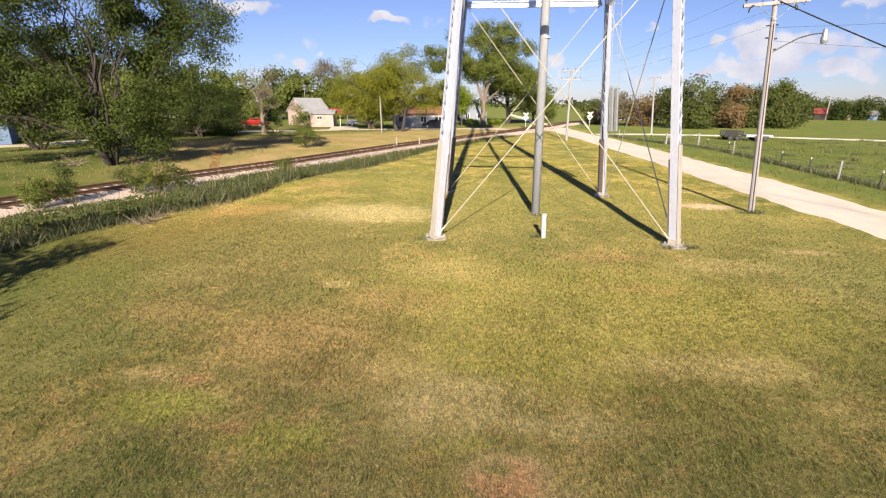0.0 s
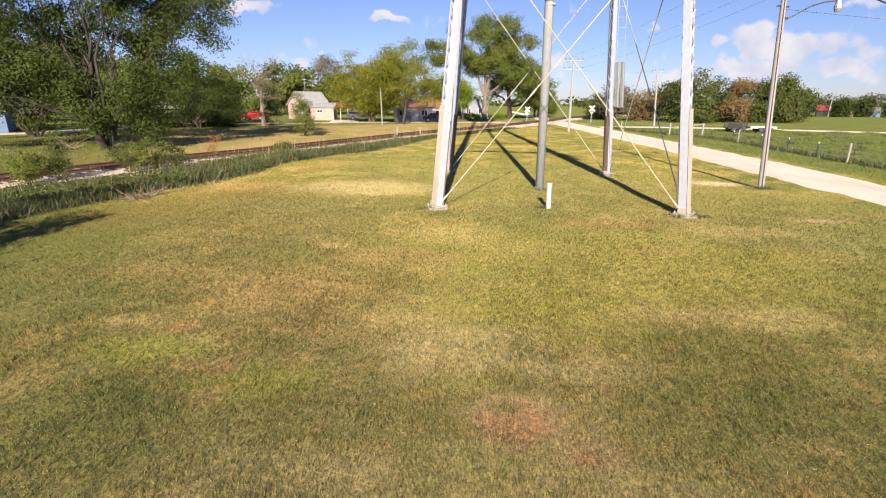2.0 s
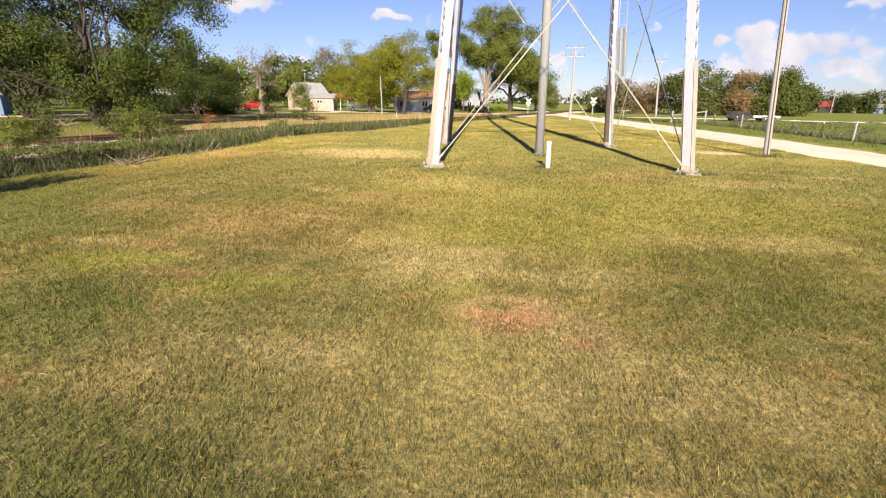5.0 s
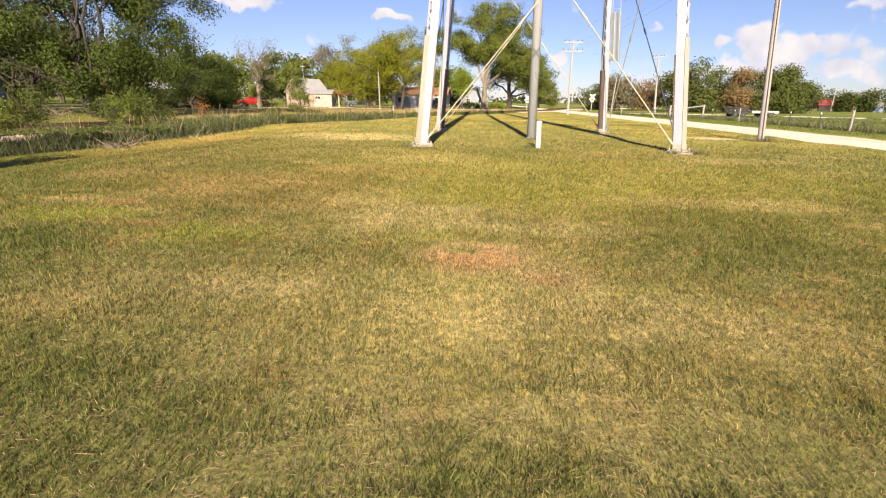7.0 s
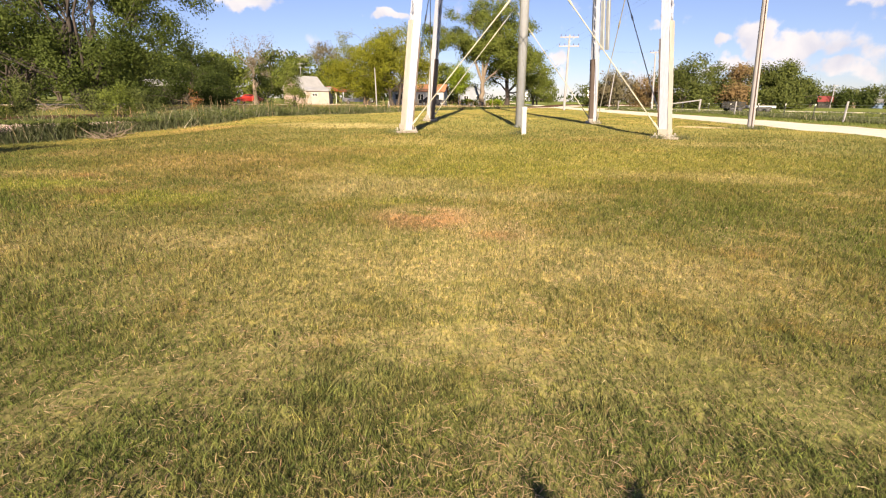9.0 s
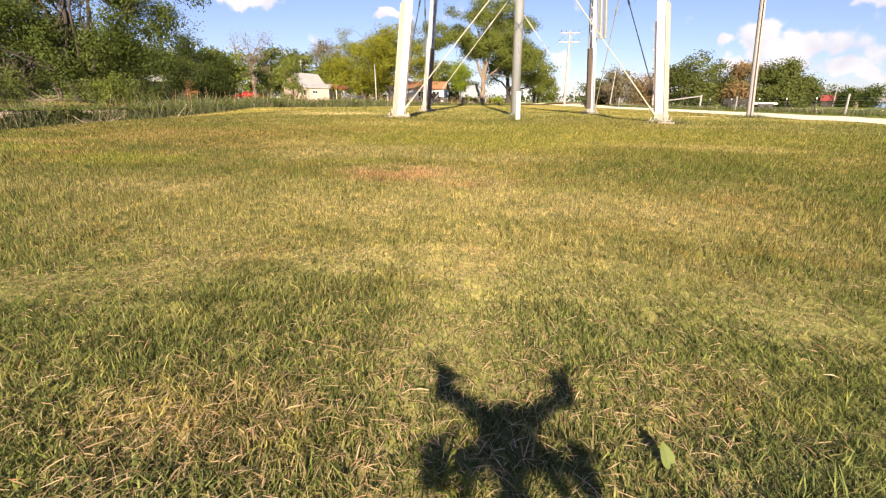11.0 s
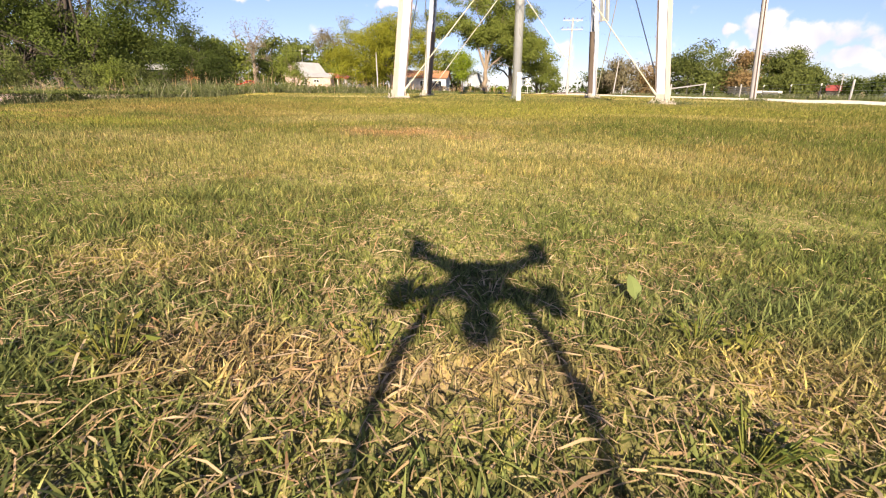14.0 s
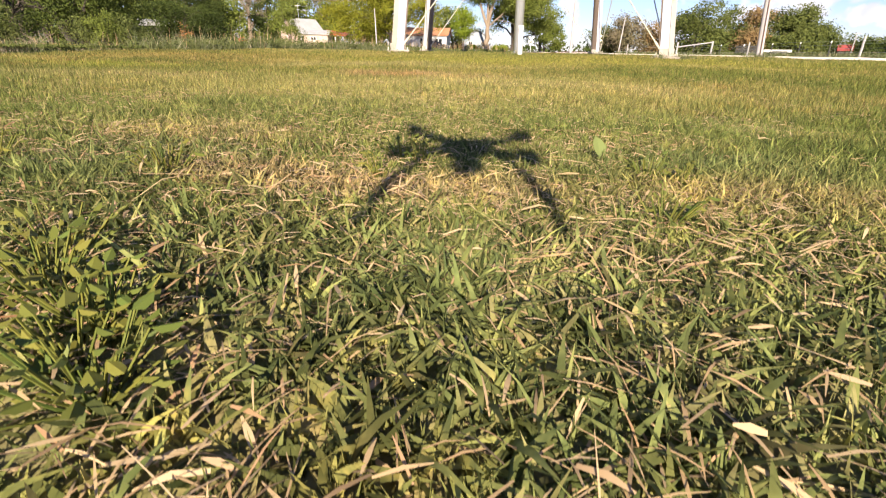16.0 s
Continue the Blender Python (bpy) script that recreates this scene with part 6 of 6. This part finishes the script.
def verge_grass():
    rng = np.random.default_rng(12)
    n = 50000
    y = rng.uniform(1, 62, n)
    e = lawn_edge_x(y)
    tr = np.interp(y, TRACK[:, 1], TRACK[:, 0])
    wide = np.clip(tr + np.interp(y, [14, 18, 22, 32, 60], [3.6, 4.3, 4.6, 4.6, 4.3]) - e, -9, -0.9)
    x = e + wide * rng.uniform(0, 1, n) ** 0.85 + rng.normal(0, 0.22, n)
    lush = tuftiness(x * 0.35, y * 0.35) + 0.5 * tuftiness(x, y)
    tall = np.clip(0.4 + 0.34 * lush, 0.1, 0.95) * np.where(rng.uniform(size=n) < 0.05, 1.6, 1.0)
    low = np.interp(x - tr, [3.2, 4.2, 5.6, 7.0], [0.2, 0.4, 0.75, 1.0])
    tall *= np.where(y < 19, 1.25, low * np.interp(y, [19, 24, 32, 46, 60], [1.25, 1.15, 0.85, 0.45, 0.3]))
    V, F = blades(rng, np.column_stack([x, y]), tall, 0.026, 0.7, 1)
    tagged(raw_mesh("verge_grass", V, F, TALL_BLADE), "tall rough weeds and grass along the track", "grass", kind="stuff")
    # leafy weeds among it
    pick = rng.permutation(n)[:2600]
    c = np.column_stack([x[pick], y[pick], gz(x[pick], y[pick]) + tall[pick] * 0.5])
    c = np.repeat(c, 16, 0)
    c += rng.normal(size=c.shape) * np.array([0.13, 0.13, 0.1])
    c[:, 2] = np.maximum(c[:, 2], 0.02)
    V, F = leaf_arrays(rng, c, 0.12)
    tagged(raw_mesh("verge_weeds", V, F, LEAF_WEED), "low leafy green weeds beside the track", "weeds", kind="stuff")
    # bare dead stalks
    bm_v, bm_f, k = [], [], 0
    for p in rng.permutation(n)[:560]:
        a = rng.uniform(0, 2 * np.pi)
        h = rng.uniform(0.4, 1.05)
        base = np.array([x[p], y[p], gh(x[p], y[p])])
        tip = base + np.array([np.cos(a) * h * rng.uniform(0.03, 0.25), np.sin(a) * h * rng.uniform(0.03, 0.25), h])
        V, F = tube_arrays([base, (base + tip) / 2 + rng.normal(0, 0.04, 3), tip], [0.009, 0.007, 0.004], 4)
        bm_v.append(V), bm_f.append(F + k)
        k += len(V)
    tagged(raw_mesh("dead_stalks", np.concatenate(bm_v), np.concatenate(bm_f), THATCH), "pale dead weed stalks beside the track", "stalks", kind="stuff")


def field_grass():
    rng = np.random.default_rng(13)
    x = rng.uniform(18.3, 40, 38000)
    y = rng.uniform(-5, 66, 38000)
    strip_w = rng.uniform(size=38000) < 0.22
    x = np.where(strip_w, np.interp(y, [-12, 18, 31, 42, 48, 61], [22, 21.6, 22.1, 23.2, 23.2, 18.8]) + rng.normal(0.2, 0.25, 38000), x)
    V, F = blades(rng, np.column_stack([x, y])[strip_w], 0.36, 0.035, 0.7, 1)
    tagged(raw_mesh("fence_weeds", V, F, TALL_BLADE), "dark uncut weeds under the fence wires", "grass", kind="stuff")
    V, F = blades(rng, np.column_stack([x, y])[~strip_w], 0.13, 0.03, 0.7, 1)
    tagged(raw_mesh("field_grass", V, F, FIELD_BLADE), "green pasture grass beyond the fence", "grass", kind="stuff")
    # darker clumps of weeds dotted over the pasture
    c = np.column_stack([rng.uniform(24.5, 62, 150), rng.uniform(14, 64, 150)])
    reach = rng.uniform(0.25, 1.1, 150)
    pick = rng.integers(150, size=9000)
    xy = c[pick] + rng.normal(0, 1, (9000, 2)) * (reach[pick] * 0.5)[:, None] * np.array([[1.3, 0.8]])
    V, F = blades(rng, xy, 0.24, 0.05, 0.8, 1)
    tagged(raw_mesh("pasture_weeds", V, F, TALL_BLADE), "dark green weed clumps dotted over the pasture", "weeds", kind="stuff")
    x = rng.uniform(-40, 0, 18000)
    y = rng.uniform(18, 80, 18000)
    tr = np.interp(y, TRACK[:, 1], TRACK[:, 0])
    keep = x < tr - 2.0
    V, F = blades(rng, np.column_stack([x, y])[keep], 0.14, 0.035, 0.7, 1)
    tagged(raw_mesh("dry_verge_grass", V, F, DRY_BLADE), "dry tan grass beyond the track", "grass", kind="stuff")


def foot_tufts():
    """Taller grass that the mower leaves round the tower's feet, the pipe and the pole."""
    rng = np.random.default_rng(14)
    spots = [(7.35, 13.55, 0.22, 260), (6.8, 13.45, 0.14, 120), (-0.45, 13.7, 0.16, 130), (11.75, 18.4, 0.22, 240), (12.05, 18.45, 0.16, 140), (3.02, 14.35, 0.1, 90), (6.85, 21.3, 0.2, 120), (-0.3, 21.6, 0.2, 120), (3.4, 17.35, 0.18, 90)]
    xy = np.concatenate([np.array([[x, y]]) + rng.normal(0, r, (n, 2)) * np.array([[1, 0.6]]) for x, y, r, n in spots])
    V, F = blades(rng, xy, 0.15, 0.009, 0.8, 2)
    tagged(raw_mesh("foot_tufts", V, F, TALL_BLADE), "taller uncut grass round the tower's feet", "grass", kind="stuff")


lawn_grass()
foot_tufts()
verge_grass()
field_grass()


# ---- weeds in the lawn ----
WEED = mat_leaf("yellowing_weed_leaf", (0.09, 0.13, 0.03), (0.2, 0.18, 0.04), (0.11, 0.15, 0.035))
PALE_LEAF = mat_leaf("pale_green_leaf", (0.16, 0.2, 0.07), (0.18, 0.22, 0.08), (0.16, 0.19, 0.065))


def weed(x, y, r, n, size, mat, label, seed):
    """A low rosette of oval leaves on short stems."""
    rng = random.Random(seed)
    root = thing("lawn_weed", pose(x, y, gh(x, y)), label, "weed", "lawn weeds")
    bm, st = bmesh.new(), bmesh.new()
    for _ in range(n):
        a, d = rng.uniform(0, 6.283), r * rng.uniform(0.1, 1) ** 0.7
        z = rng.uniform(0.012, 0.05)
        tip = Vector((math.cos(a) * d, math.sin(a) * d, z))
        tube(st, [(tip.x * 0.3, tip.y * 0.3, 0), tip], [0.0013, 0.0009], 4)
        u = Vector((math.cos(a), math.sin(a), rng.uniform(-0.3, 0.6))).normalized()
        w = u.cross(Vector((rng.uniform(-0.4, 0.4), rng.uniform(-0.4, 0.4), 1))).normalized()
        s = size * rng.uniform(0.6, 1.25)
        up = u.cross(w) * s * 0.12
        ring = [tip, tip + u * s * 0.3 + w * s * 0.26 + up, tip + u * s * 0.7 + w * s * 0.24 + up, tip + u * s, tip + u * s * 0.7 - w * s * 0.24 + up, tip + u * s * 0.3 - w * s * 0.26 + up]
        vs = [bm.verts.new(p) for p in ring]
        m1, m2 = bm.verts.new(tip + u * s * 0.32), bm.verts.new(tip + u * s * 0.7)
        for fc in ((vs[0], vs[1], m1), (vs[1], vs[2], m2, m1), (vs[2], vs[3], m2), (vs[3], vs[4], m2), (vs[4], vs[5], m1, m2), (vs[5], vs[0], m1)):
            bm.faces.new(fc)
    tagged(part("foliage", bm, mat, root), kind="stuff")
    tagged(part("stalk", st, mat, root), kind="stuff")


for k, (x, y, r, n, s) in enumerate([(2.082, 0.68, 0.05, 26, 0.014), (2.125, 0.637, 0.04, 16, 0.012), (1.824, 0.155, 0.06, 34, 0.014), (1.953, 0.052, 0.05, 26, 0.014), (1.962, 0.009, 0.04, 18, 0.013), (2.538, 0.628, 0.05, 24, 0.014), (2.589, 0.602, 0.04, 18, 0.012), (2.486, 0.379, 0.05, 22, 0.013), (1.42, 0.482, 0.05, 20, 0.014), (2.073, 0.525, 0.03, 14, 0.012), (1.925, 0.06, 0.06, 44, 0.021), (2.0, -0.02, 0.055, 40, 0.019), (1.86, 0.1, 0.05, 34, 0.019), (1.74, 0.46, 0.05, 30, 0.018)]):
    weed(x, y, r, n, s, WEED, "low yellowing broad-leaved weed in the lawn", 100 + k)


def lone_leaf(x, y):
    ob = thing("plantain_leaf", pose(x, y, gh(x, y), 0, 0, 20) @ Matrix.Scale(0.87, 4), "single upright pale green oval leaf", "leaf")
    bm = bmesh.new()
    rows = []
    for t, w in ((0, 0.002), (0.15, 0.003), (0.35, 0.013), (0.6, 0.017), (0.85, 0.011), (1.0, 0.001)):
        z, y0 = 0.012 + 0.05 * t, 0.03 * t * t
        rows.append([bm.verts.new((-w, y0 - 0.004 * w / 0.017, z)), bm.verts.new((0, y0, z)), bm.verts.new((w, y0 - 0.004 * w / 0.017, z))])
    for a, b in zip(rows, rows[1:]):
        bm.faces.new((a[0], a[1], b[1], b[0]))
        bm.faces.new((a[1], a[2], b[2], b[1]))
    part("blade", bm, PALE_LEAF, ob)
    bm = bmesh.new()
    tube(bm, [(0, 0, -0.005), (0, 0, 0.014)], 0.0018, 5)
    part("stalk", bm, PALE_LEAF, ob)


lone_leaf(2.48, 0.746)


# ---- the small drone whose shadow lies on the lawn ----
DRONE_GREY = simple("grey_plastic", (0.3, 0.3, 0.31), (0.22, 0.22, 0.23), 3, 0.4)


def quadcopter(x, y, z):
    root = thing("quadcopter", pose(x, y, z) @ Matrix.Scale(0.98, 4), "small grey quadcopter hovering low over the lawn", "drone")
    bm = bmesh.new()
    bmesh.ops.create_uvsphere(bm, u_segments=20, v_segments=12, radius=1.0, matrix=Matrix.Diagonal((0.06, 0.085, 0.042, 1)))
    part("body", bm, DRONE_GREY, root)
    for sx in (-1, 1):
        for sy in (-1, 1):
            bm = bmesh.new()
            tube(bm, [(sx * 0.03, sy * 0.04, 0.005), (sx * 0.09, sy * 0.085, 0.012), (sx * 0.135, sy * 0.125, 0.016)], [0.024, 0.017, 0.014], 8)
            arm = part("arm", bm, DRONE_GREY, root)
            bm = bmesh.new()
            tube(bm, [(sx * 0.135, sy * 0.125, 0.0), (sx * 0.135, sy * 0.125, 0.05)], 0.021, 10)
            part("motor", bm, DARK_METAL, arm)
            bm = bmesh.new()
            box(bm, (sx * 0.135, sy * 0.125, 0.053), (0.13, 0.016, 0.003), pose(0, 0, 0, 0, 0, 43 * sx * sy))
            part("propeller", bm, DARK_METAL, arm)
        bm = bmesh.new()
        tube(bm, [(sx * 0.05, 0.0, -0.02), (sx * 0.085, 0.0, -0.06), (sx * 0.112, 0.0, -0.12), (sx * 0.128, 0.0, -0.19)], 0.01, 7)
        tube(bm, [(sx * 0.128, -0.09, -0.195), (sx * 0.128, 0.09, -0.195)], 0.008, 7)
        part("landing_leg", bm, DRONE_GREY, root)
    bm = bmesh.new()
    bmesh.ops.create_uvsphere(bm, u_segments=14, v_segments=10, radius=0.033, matrix=Matrix.Translation((0, 0.03, -0.095)))
    tube(bm, [(0, 0.02, -0.03), (0, 0.03, -0.09)], 0.02, 8)
    part("gimbal", bm, DARK_METAL, root, "round camera gimbal")


quadcopter(2.245, -0.84, 0.68)
